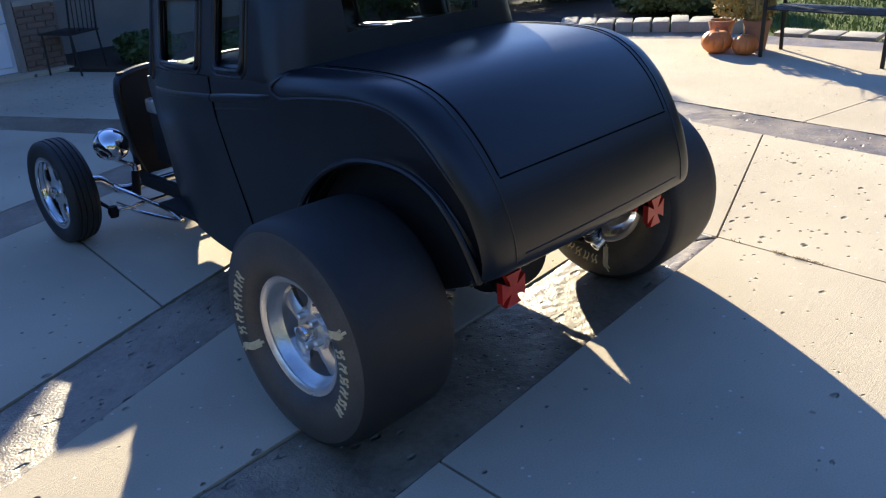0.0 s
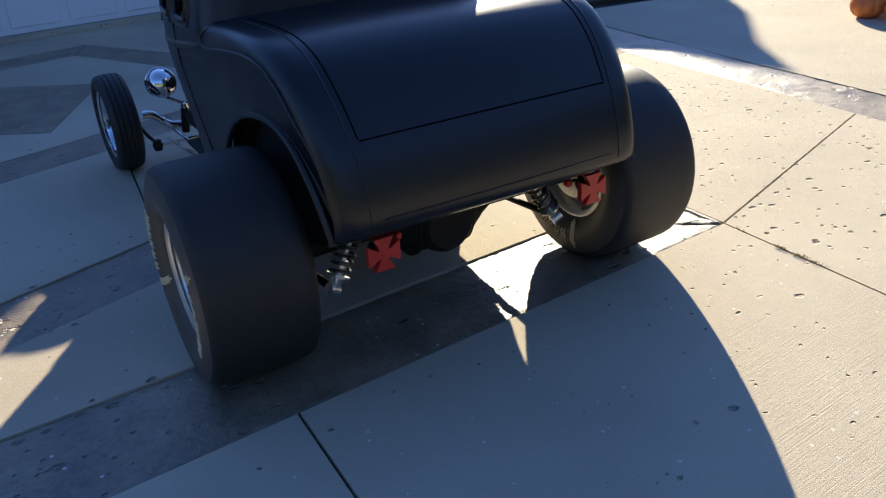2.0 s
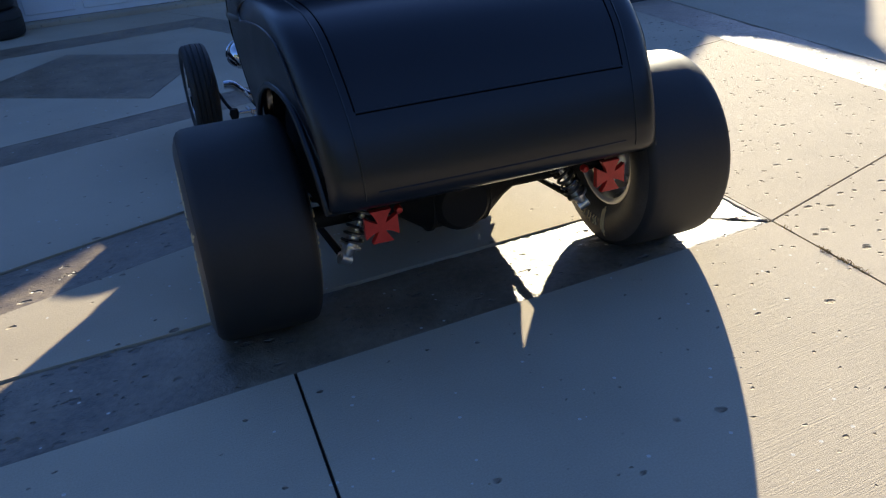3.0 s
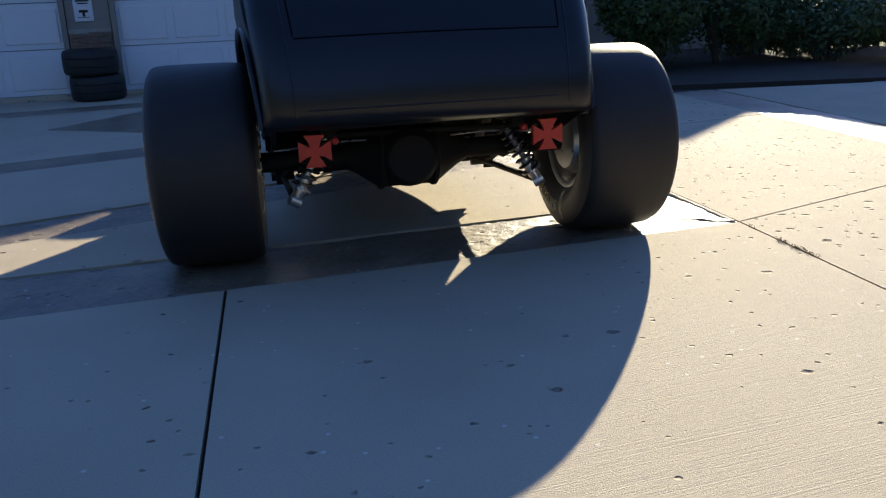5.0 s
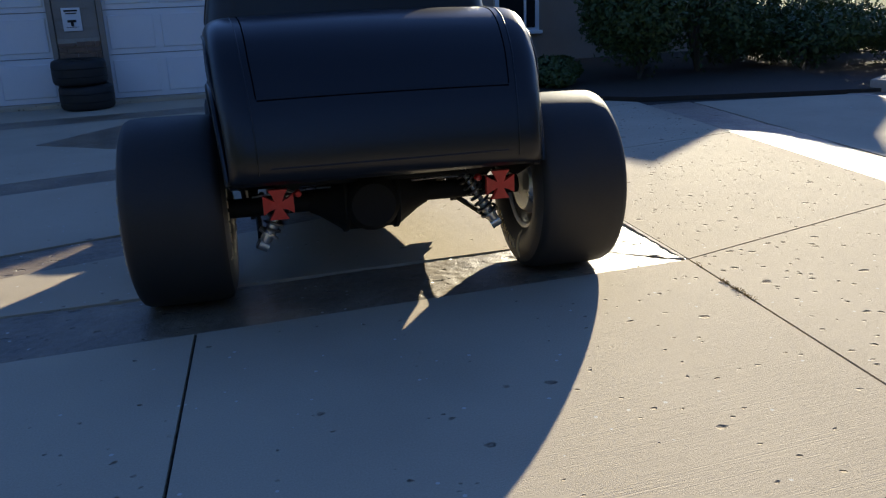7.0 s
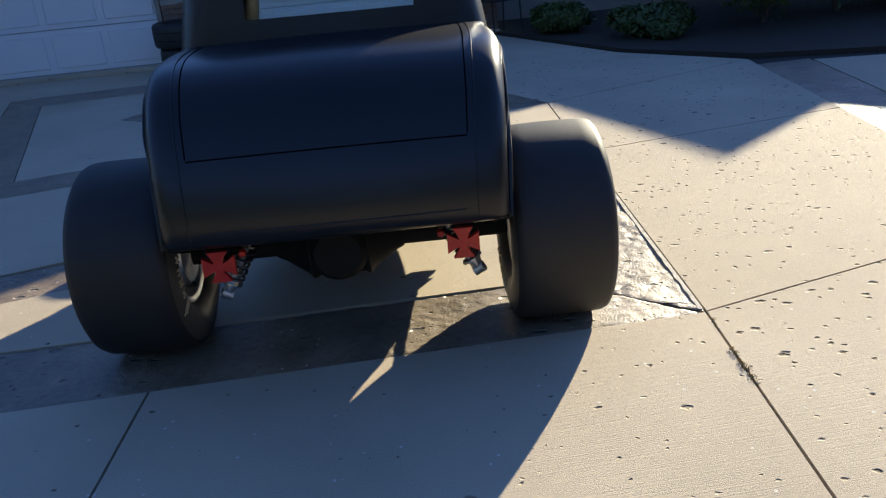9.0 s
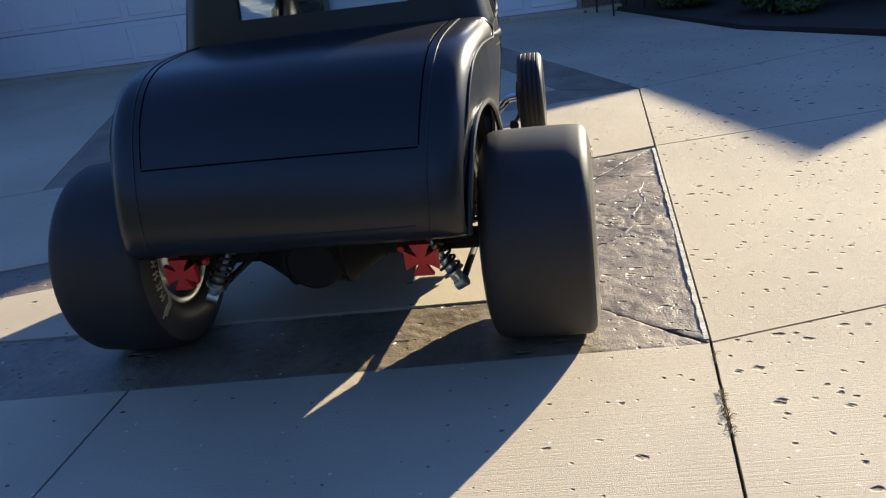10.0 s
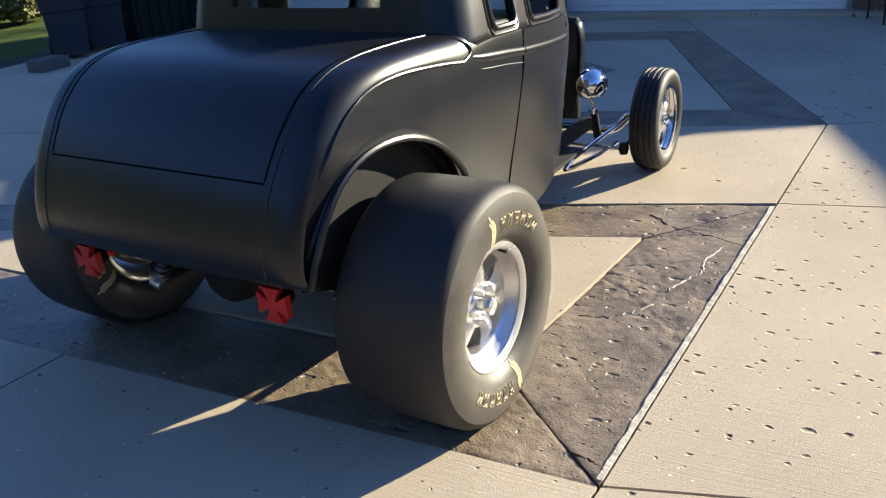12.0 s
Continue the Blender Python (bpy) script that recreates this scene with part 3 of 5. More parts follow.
for side in (-1, 1):
    zs = [0.215, 0.38, 0.56, 0.7, 0.82, 0.92, 0.98, 1.06]
    vs = [0.913, 0.97, 1.05, 1.13, 1.21, 1.29, 1.37, 1.45, 1.52, 1.58]
    rows = [[(side * (side_u(z) * front_taper(v) + 0.002), v, z) for v in [0.913 - 0.096 * (1.05 - z)] + vs[1:]] for z in zs]
    door = part("door", grid(rows), PAINT, car)
    thick(door)
    def belt(vv, zz, out):
        return [(side * (side_u(z) * front_taper(v) + out), v, z) for v, z in zip(vv, zz)]

    part("belt_roll", tube(belt((0.913, 1.05, 1.2, 1.4, 1.575), (0.980, 0.976, 0.971, 0.966, 0.962), -0.012), 0.021, 10), PAINT, door)
    part("belt_bead", tube(belt((0.913, 1.05, 1.2, 1.4, 1.575), (0.937, 0.934, 0.931, 0.927, 0.924), -0.0015), 0.0032, 8), PAINT, door)
    part("belt_roll", tube(belt((0.46, 0.50, 0.56, 0.63, 0.76, 0.905), (1.03, 1.022, 1.010, 1.001, 0.989, 0.980), -0.012), [0.006, 0.014, 0.019, 0.021, 0.021, 0.021], 10), PAINT, car)
    part("belt_bead", tube(belt((0.42, 0.5, 0.6, 0.75, 0.905), (0.998, 0.982, 0.966, 0.950, 0.937), -0.0025), [0.001, 0.002, 0.003, 0.0032, 0.0032], 8), PAINT, car)
    part("shut_line", tube(belt([0.909 - 0.096 * (1.05 - z) for z in (0.22, 0.4, 0.6, 0.8, 0.95, 1.055)], (0.22, 0.4, 0.6, 0.8, 0.95, 1.055), -0.001), 0.0038, 6), GAP, car)
    rows = [[(side * side_u(z) * front_taper(v), v, z - 0.10 * max(0, (v - 1.6)) * (z > 0.9)) for v in (1.587, 1.75, 1.9, 2.0)] for z in (0.215, 0.5, 0.7, 0.85, 0.95, 1.02)]
    thick(part("cowl_side", grid(rows), PAINT, car))
    # the moulding that sweeps from the belt over the wheel to the tail
    sweep = []
    for i, p in enumerate(PROFILE[:50]):
        a = Vector(inset(p, 1 - drop(p), side * (WIDE + 0.002)))
        b = Vector(arch_point(i / (len(PROFILE) - 1), side * (WIDE + 0.002)))
        c = a.lerp(b, 0.02 + 0.10 * max(0, i - 25) / 24)
        c.x = side * ((side_u(c.z) if c.z < 1.03 else WIDE) + 0.001) * draw_in(c.y)
        sweep.append(c)
    turn = [(side * u, v, z) for u, v, z in ((0.575, 0.415, 1.106), (0.612, 0.434, 1.097), (0.638, 0.466, 1.076), (0.648, 0.482, 1.053), (0.650, 0.462, 1.036))]
    sweep = smooth_path(turn + [tuple(sweep[0])], 4)[:-1] + sweep
    part("swept_bead", tube(sweep, [0.002] + [0.004] * 8 + [0.0052] * (len(sweep) - 10) + [0.006], 8), PAINT, car)
    part("arch_lip", tube([arch_point(t / 30, side * (WIDE + 0.002), 0.004) for t in range(30)], 0.012, 8), PAINT, car)
    # cab: back corner and side with window openings
    zs = [1.05, 1.07, 1.09, 1.20, 1.30, 1.345, 1.40, 1.44]
    rows = []
    for z in zs:
        lean = 0.40 + 0.16 * (z - 1.05)
        u = side_u(z) - (0.006 if z < 1.06 else 0.0)
        r = 0.13
        row = [(0, lean - 0.02, z), (side * 0.17, lean - 0.019, z), (side * 0.345, lean - 0.012, z), (side * (u - r), lean, z)]
        for a in (22, 45, 67, 90):
            row.append((side * (u - r + r * math.sin(radians(a))), lean + r - r * math.cos(radians(a)), z))
        for v in (0.62, 0.655, 0.855, 0.885, 0.91, 0.96, 1.0, 1.42, 1.50, 1.58):
            row.append((side * u * front_taper(v), v, z))
        rows.append(row)

    def opening(i, j):
        rear = 3 <= i <= 3 and j in (0, 1) or i == 4 and j in (0, 1)
        quarter = 2 <= i <= 4 and j == 9
        doorwin = 2 <= i <= 4 and j == 14
        return rear or quarter or doorwin

    cab = part("cab", grid(rows, skip=opening), PAINT, car)
    thick(cab, 0.03)
    cab.modifiers.remove(cab.modifiers["crisp_rim"])
    cab.modifiers.new("even_shading", "WEIGHTED_NORMAL").weight = 100
    for a, b, nm in ((0.655, 0.855, "quarter_glass"), (1.0, 1.42, "door_glass")):
        g = part(nm, grid([[(side * (side_u(z) * front_taper(v) - 0.02), v, z) for v in (a, b)] for z in (1.09, 1.345)]), GLASS, car)
        thick(g, 0.004)
        ring = ((a, 1.33), (a, 1.20), (a, 1.125), (a + 0.006, 1.103), (a + 0.024, 1.09), ((a + b) / 2, 1.088), (b - 0.024, 1.09), (b - 0.006, 1.103), (b, 1.125), (b, 1.20), (b, 1.33), (b - 0.02, 1.347), (a + 0.02, 1.347), (a, 1.33))
        loop = [(side * (side_u(z) * front_taper(v) + 0.001), v, z) for v, z in ring]
        mid = (a + b) / 2
        wide = [(mid + (v - mid) * (1 + 0.044 / (b - a)), 1.22 + (z - 1.22) * 1.17) for v, z in ring]
        part("window_surround", tube([(side * (side_u(z) * front_taper(v) - 0.001), v, z) for v, z in wide], 0.006, 8), PAINT, car)
        part("window_bead", tube(loop, 0.011, 8), PAINT, car)

# roof with a gentle crown
rows = []
for v in (0.44, 0.47, 0.55, 0.7, 1.0, 1.3, 1.55, 1.62):
    row = []
    for k in range(-6, 7):
        w = k / 6
        edge = float(np.interp(v, (0.44, 0.47, 0.55, 1.55, 1.62), (0.42, 0.47, 0.555, 0.47, 0.45)))
        row.append((edge * w, v, 1.44 + 0.06 * (1 - w * w) * float(np.interp(v, (0.44, 0.6, 1.4, 1.62), (0.0, 1, 1, 0.5)))))
    rows.append(row)
thick(part("roof", grid(rows), PAINT, car), 0.02)
g = part("rear_glass", grid([[(u, 0.405 + 0.16 * (z - 1.05) - 0.01, z) for u in (-0.345, 0.345)] for z in (1.20, 1.345)]), GLASS, car)
thick(g, 0.004)
rows = [[(u * (1 - 0.12 * (z - 1.02)), 1.63 - 0.18 * (z - 1.02), z) for u in (-0.48, 0.48)] for z in (1.04, 1.42)]
g = part("windscreen_glass", grid(rows), GLASS, car)
thick(g, 0.005)
loop = [(-0.51, 1.61, 1.02), (-0.46, 1.55, 1.43), (0.46, 1.55, 1.43), (0.51, 1.61, 1.02), (-0.51, 1.61, 1.02)]
part("windscreen_frame", tube(loop, 0.018, 8), PAINT, car)
rows = [[(u * front_taper(v), v, 1.02 - 0.10 * (v - 1.6) + 0.05 * (1 - (u / 0.6) ** 2)) for u in (-0.6, -0.4, -0.2, 0, 0.2, 0.4, 0.6)] for v in (1.60, 1.8, 2.0)]
thick(part("cowl_top", grid(rows), PAINT, car))
part("firewall", box((0.60, 0.02, 0.62), (0, 1.985, 0.62), 0.004), CHASSIS, car)
part("floor_pan", box((0.90, 1.5, 0.02), (0, 1.20, 0.245), 0.004), CHASSIS, car)
part("seat_back", box((1.0, 0.14, 0.55), (0, 0.62, 0.72), 0.05), DARK, car)
part("rear_bulkhead", box((1.16, 0.02, 0.70), (0, 0.44, 0.70), 0.004), DARK, car)
part("boot_floor", box((0.90, 0.82, 0.02), (0, 0.03, 0.55), 0.004), CHASSIS, car)
for side in (-1, 1):
    tub = [[(side * u, p.y * 0.97, p.z + 0.004) for p in ARCH] for u in (0.556, 0.585, 0.60)]
    thick(part("wheel_tub", grid(tub), CHASSIS, car), 0.006)
    low = [float(np.interp(p.y, (-0.40, -0.2, 0.1, 0.2, 0.30, 0.353, 0.43), (0.54, 0.46, 0.44, 0.39, 0.335, 0.28, 0.26))) for p in ARCH]
    wall = [[(side * 0.556, p.y * 0.97, p.z) for p in ARCH], [(side * 0.556, p.y, min(p.z, z)) for p, z in zip(ARCH, low)]]
    front = [[(side * 0.556, v, z) for v, z in ((0.42, 0.255), (0.475, 0.245), (0.577, 0.213), (0.70, 0.205))], [(side * 0.556, v, 0.5) for v in (0.42, 0.475, 0.577, 0.70)]]
    thick(part("tub_front", grid(front), CHASSIS, car), 0.006)
    thick(part("tub_wall", grid(wall), CHASSIS, car), 0.006)


# the upper body rakes gently down towards the cowl
for ob in car.children_recursive:
    for v in ob.data.vertices:
        lift = min(1.0, max(0.0, (v.co.z - 0.5) / 0.45))
        v.co.z -= 0.075 * max(0.0, v.co.y - 0.72) * lift * lift * (3 - 2 * lift)


# ---- wheels ----
HALF = [(0, 0.383), (0.105, 0.382), (0.152, 0.379), (0.170, 0.371), (0.181, 0.354), (0.190, 0.328), (0.195, 0.298), (0.194, 0.268), (0.185, 0.238), (0.166, 0.212), (0.155, 0.203), (0.105, 0.19)]


def slick(profile):
    """Rings of a wide smooth tyre round the x axis, resting on a flattened foot."""
    bm = lathe(profile, "x", 120)
    for v in bm.verts:
        v.co.z = max(v.co.z, -0.381)
    return bm


def sidewall_u(r):
    return float(np.interp(-r, [-q for _, q in HALF[4:]], [a for a, _ in HALF[4:]]))


def glyph(k):
    """Plain worn strokes, taller for the first; y along the arc, z outwards."""
    h = 0.060 if k == 0 else 0.032
    bend = 0.004 if k % 2 else -0.003
    strokes = [[(y + bend, h - 2 * abs(y)), (y - bend, h * 0.35), (y + bend, -h * 0.3), (y - 0.5 * bend, -h + abs(y))] for y in (-0.009, 0.0, 0.009)]
    return strokes if k == 0 else strokes[::2] + [[(-0.006, 0.2 * h * (k % 3 - 1)), (0.006, 0.2 * h * (k % 3 - 1) + 0.004)]]


GLYPHS = {}


def raised_marks(tyre, side, start):
    """Plain raised marks that run clockwise along two arcs of the sidewall, each its own piece."""
    for arc in (start, start + 180):
        for k in range(7):
            a = -side * radians(arc + 9 * k + (3 if k else 0))
            r = 0.274 if k == 0 else 0.283
            m = Matrix.Rotation(a, 4, "X") @ Matrix.Translation((side * (sidewall_u(r) - 0.001), 0, r)) @ Matrix.Diagonal((side, side, 1, 1))
            if k in GLYPHS:
                again(GLYPHS[k], m, tyre)
                continue
            bm = bmesh.new()
            for line in glyph(k):
                pts = [(sidewall_u(r + p.z) - sidewall_u(r), p.y, p.z) for p in smooth_path([(0, y, z) for y, z in line], 4)]
                tube(pts, 0.0058, 6, bm=bm, flat=0.6)
            GLYPHS[k] = part("raised_mark", bm, CREAM, tyre, "worn cream sidewall mark", smooth=False, m=m)


def rear_wheel(start):
    w = empty("rear_wheel")
    tread = [(-a, r) for a, r in HALF[4:0:-1]] + HALF[:5]
    tyre = part("tyre", slick(tread), RUBBER, w, "smooth black drag slick")
    for side in (-1, 1):
        part("sidewall", slick([(side * a, r) for a, r in HALF[4:]]), SIDEWALL, tyre, "dusty grey rubber sidewall")
        raised_marks(tyre, side, start)
    rim = part("rim", lathe([(0.150, 0.180), (0.160, 0.194), (0.161, 0.203), (0.155, 0.206), (0.146, 0.195), (0.132, 0.184), (0.116, 0.178), (0.102, 0.163), (0.02, 0.161),
                             (-0.08, 0.163), (-0.125, 0.182), (-0.14, 0.195), (-0.15, 0.206), (-0.158, 0.203), (-0.158, 0.194), (-0.150, 0.180)], "x", 96), ALLOY, w, "polished stepped rim")
    thick(rim, 0.004)
    part("dish", lathe([(0.100, 0.0), (0.105, 0.05), (0.103, 0.073), (0.092, 0.079)], "x", 48), ALLOY, w)
    for k in range(5):
        m = Matrix.Rotation(2 * math.pi * k / 5 + radians(start), 4, "X")
        bm = grid([[(0.094, -0.036, 0.058), (0.104, -0.014, 0.058), (0.104, 0.014, 0.058), (0.094, 0.036, 0.058)],
                   [(0.090, -0.030, 0.090), (0.106, -0.010, 0.090), (0.106, 0.010, 0.090), (0.090, 0.030, 0.090)],
                   [(0.086, -0.036, 0.125), (0.100, -0.012, 0.125), (0.100, 0.012, 0.125), (0.086, 0.036, 0.125)],
                   [(0.078, -0.050, 0.160), (0.090, -0.022, 0.163), (0.090, 0.022, 0.163), (0.078, 0.050, 0.160)]])
        bmesh.ops.transform(bm, matrix=m, verts=bm.verts)
        thick(part("spoke", bm, ALLOY, w), 0.02)
        a = 2 * math.pi * (k + 0.5) / 5 - radians(start)
        part("lug_nut", lathe([(0.100, 0.0125), (0.127, 0.0115), (0.131, 0.006), (0.131, 0.0)], "x", 6), ALLOY, w, m=Matrix.Translation((0, 0.055 * math.sin(a), 0.055 * math.cos(a))))
    part("hub_cap", lathe([(0.100, 0.034), (0.138, 0.032), (0.146, 0.026), (0.148, 0.0)], "x", 28), CHROME, w)
    part("valve", tube([(0.12, 0.1, 0.145), (0.15, 0.098, 0.14)], 0.005, 8), IRON, w)
    part("brake_drum", lathe([(-0.16, 0.0), (-0.16, 0.12), (-0.13, 0.142), (-0.05, 0.142), (-0.02, 0.12), (-0.02, 0.0)], "x", 40), ALLOY, w)
    return w


for start, m in ((-12, pose(0.799, 0, 0.379)), (66, pose(-0.803, 0.04, 0.379, 0, 0, 179))):
    wheel = rear_wheel(start)
    wheel.parent = car
    wheel.matrix_local = m


def front_wheel():
    w = empty("front_wheel")
    prof = [(-0.06, 0.20), (-0.078, 0.225), (-0.082, 0.25), (-0.075, 0.275), (-0.062, 0.288), (-0.05, 0.291), (-0.047, 0.286), (-0.042, 0.286), (-0.039, 0.292),
            (-0.022, 0.293), (-0.019, 0.287), (-0.014, 0.287), (-0.011, 0.294), (0.011, 0.294), (0.014, 0.287), (0.019, 0.287), (0.022, 0.293), (0.039, 0.292),
            (0.042, 0.286), (0.047, 0.286), (0.05, 0.291), (0.062, 0.288), (0.075, 0.275), (0.082, 0.25), (0.078, 0.225), (0.06, 0.20), (0.04, 0.19), (-0.04, 0.19)]
    tyre = part("tyre", lathe(prof, "x", 72, close=True), RUBBER, w, "narrow ribbed black tyre")
    rim = part("rim", lathe([(0.062, 0.18), (0.068, 0.196), (0.066, 0.206), (0.058, 0.206), (0.05, 0.19), (0.03, 0.18), (-0.03, 0.18), (-0.05, 0.19), (-0.058, 0.206), (-0.066, 0.206)], "x", 56), CHROME, w)
    thick(rim, 0.004)
    part("dish", lathe([(0.035, 0.0), (0.04, 0.05), (0.035, 0.08)], "x", 32), ALLOY, w)
    for k in range(5):
        m = Matrix.Rotation(2 * math.pi * k / 5, 4, "X")
        bm = grid([[(0.03, -0.034, 0.06), (0.038, -0.012, 0.06), (0.038, 0.012, 0.06), (0.03, 0.034, 0.06)],
                   [(0.025, -0.024, 0.11), (0.035, -0.010, 0.11), (0.035, 0.010, 0.11), (0.025, 0.024, 0.11)],
                   [(0.01, -0.044, 0.178), (0.02, -0.018, 0.182), (0.02, 0.018, 0.182), (0.01, 0.044, 0.178)]])
        bmesh.ops.transform(bm, matrix=m, verts=bm.verts)
        thick(part("spoke", bm, ALLOY, w), 0.015)
    part("hub_cap", lathe([(0.035, 0.034), (0.065, 0.032), (0.072, 0.02), (0.074, 0.0)], "x", 24), CHROME, w)
    part("brake_drum", lathe([(-0.10, 0.0), (-0.10, 0.11), (-0.08, 0.13), (-0.02, 0.13), (0, 0.1), (0, 0)], "x", 32), CHASSIS, w)
    return w


fw = front_wheel()
fw.parent = car
fw.matrix_local = pose(0.662, 2.50, 0.281, 10, 0, 1) @ Matrix.Diagonal((0.97, 0.955, 0.955, 1))
copy_thing(fw, pose(-0.70, 2.50, 0.281, 25, 0, 181))

# ---- running gear ----
for side in (-1, 1):
    part("frame_rail", box((0.045, 1.95, 0.07), (side * 0.32, 1.37, 0.275), 0.008), CHASSIS, car)
    part("frame_rail", tube([(side * 0.36, -0.25, 0.515), (side * 0.36, -0.15, 0.52), (side * 0.36, 0.15, 0.5), (side * 0.36, 0.45, 0.30)], 0.03, 8), CHASSIS, car)
part("rear_axle", tube([(-0.62, 0, 0.376), (0.62, 0, 0.376)], 0.04, 16), CHASSIS, car)
dif = part("differential", lathe([(-0.25, 0.045), (-0.21, 0.065), (-0.125, 0.125), (-0.115, 0.14), (-0.10, 0.14), (-0.095, 0.132), (0.095, 0.132), (0.10, 0.14), (0.115, 0.14), (0.125, 0.125), (0.21, 0.065), (0.25, 0.045)], "x", 36), CHASSIS, car, m=Matrix.Translation((-0.04, 0, 0.376)))
for u in (-0.107, 0.107):
    part("flange_ring", lathe([(-0.012, 0.128), (-0.012, 0.147), (0.012, 0.147), (0.012, 0.128)], "x", 36), SPRING, dif, m=Matrix.Translation((u - 0.04, 0, 0.376)))
    for k in range(10):
        a = radians(36 * k)
        part("flange_bolt", lathe([(-0.018, 0.0), (-0.018, 0.008), (0.018, 0.008), (0.018, 0.0)], "x", 6), SPRING, dif, m=Matrix.Translation((u - 0.04, 0.136 * math.cos(a), 0.376 + 0.136 * math.sin(a))))
part("cover", lathe([(-0.16, 0.0), (-0.16, 0.09), (-0.14, 0.11), (-0.10, 0.12)], "y", 24), CHASSIS, dif)
for k in range(8):
    a = 2 * math.pi * k / 8
    part("bolt", lathe([(-0.105, 0.010), (-0.131, 0.010), (-0.132, 0.0)], "y", 6), CHASSIS, dif, m=Matrix.Translation((0.098 * math.cos(a), 0, 0.098 * math.sin(a))))


def coil_over(side):
    c = empty("coil_over_shock")
    c.parent = car
    lo, hi = Vector((side * 0.495, -0.09, 0.235)), Vector((side * 0.355, -0.06, 0.475))
    d = (hi - lo).normalized()
    q = d.to_track_quat("Z", "Y").to_matrix().to_4x4()
    c.matrix_local = Matrix.Translation(lo) @ q
    n = (hi - lo).length
    part("damper", lathe([(0.0, 0.016), (0.03, 0.024), (0.11, 0.024), (0.112, 0.012), (n, 0.012)], "z", 20), ALLOY, c)
    part("eye", lathe([(-0.022, 0.012), (-0.022, 0.022), (0.022, 0.022), (0.022, 0.012)], "y", 20, close=True), ALLOY, c)
    part("collar", lathe([(0.048, 0.024), (0.048, 0.042), (0.056, 0.042), (0.056, 0.024)], "z", 24, close=True), ALLOY, c)
    pts = [(0.036 * math.cos(2 * math.pi * 7 * t / 112), 0.036 * math.sin(2 * math.pi * 7 * t / 112), 0.060 + (n - 0.08) * t / 112) for t in range(113)]
    part("spring", tube(pts, 0.0062, 6), SPRING, c, "dark steel coil spring")


def cross_light(side):
    """A tail light shaped as a cross with flared arms."""
    c = empty("tail_light")
    c.parent = car
    c.matrix_local = pose(side * 0.425, -0.375, 0.472)
    out = []
    for k in range(4):
        a = k * math.pi / 2
        for x, y in ((0.012, 0.014), (0.022, 0.034), (0.036, 0.056), (-0.036, 0.056), (-0.022, 0.034), (-0.012, 0.014))[:6]:
            out.append((x * math.cos(a) - y * math.sin(a), x * math.sin(a) + y * math.cos(a)))
    # drop the doubled inner corners
    bm = prism(out, 0.0, 0.022, 0.004)
    bmesh.ops.remove_doubles(bm, verts=bm.verts, dist=0.003)
    bmesh.ops.rotate(bm, matrix=Matrix.Rotation(radians(90), 3, "X"), verts=bm.verts)
    part("lens", bm, RED, c, "red cross-shaped lens", smooth=False)
    part("reflector", lathe([(-0.004, 0.0), (-0.002, 0.010), (0.006, 0.014), (0.02, 0.014)], "y", 16), RED, c, "small round red reflector", m=Matrix.Translation((-side * 0.075, 0.02, 0.024)))
    part("reflector_arm", tube([(-side * 0.075, 0.035, 0.024), (-side * 0.03, 0.05, 0.02), (0, 0.05, 0.01)], 0.005, 6), CHASSIS, c)
    part("housing", lathe([(0.0, 0.0), (0.0, 0.03), (0.03, 0.034), (0.06, 0.02), (0.06, 0.0)], "y", 20), CHASSIS, c)
    part("bracket", tube([(0, 0.03, 0.0), (0, 0.06, 0.03), (0, 0.09, 0.07)], 0.008, 8), CHASSIS, c)


for side in (-1, 1):
    coil_over(side)
    cross_light(side)
    part("ladder_bar", tube([(side * 0.497, -0.05, 0.232), (side * 0.505, 0.80, 0.165)], 0.014, 10), CHASSIS, car)
    part("ladder_bar", tube([(side * 0.48, 0.02, 0.42), (side * 0.505, 0.70, 0.175)], 0.012, 10), CHASSIS, car)
    for v in (0.71, 0.80):
        part("bar_bracket", box((0.05, 0.012, 0.13), (side * 0.515, v, 0.205), 0.003), CHASSIS, car)
    part("bar_pivot", lathe([(-0.055, 0.0), (-0.055, 0.024), (0.055, 0.024), (0.055, 0.0)], "x", 14), CHASSIS, car, m=Matrix.Translation((side * 0.505, 0.80, 0.165)))
    part("brake_line", tube(smooth_path([(side * 0.12, -0.05, 0.44), (side * 0.3, -0.08, 0.45), (side * 0.52, -0.06, 0.43)], 5), 0.004, 6), ALLOY, car)
part("panhard_bar", tube([(-0.40, -0.10, 0.48), (0.40, -0.10, 0.47)], 0.012, 10), CHASSIS, car)
part("exhaust_pipe", tube(smooth_path([(0.22, 1.6, 0.23), (0.22, 0.9, 0.22), (0.2, 0.5, 0.25)], 6), 0.028, 12), CHASSIS, car)

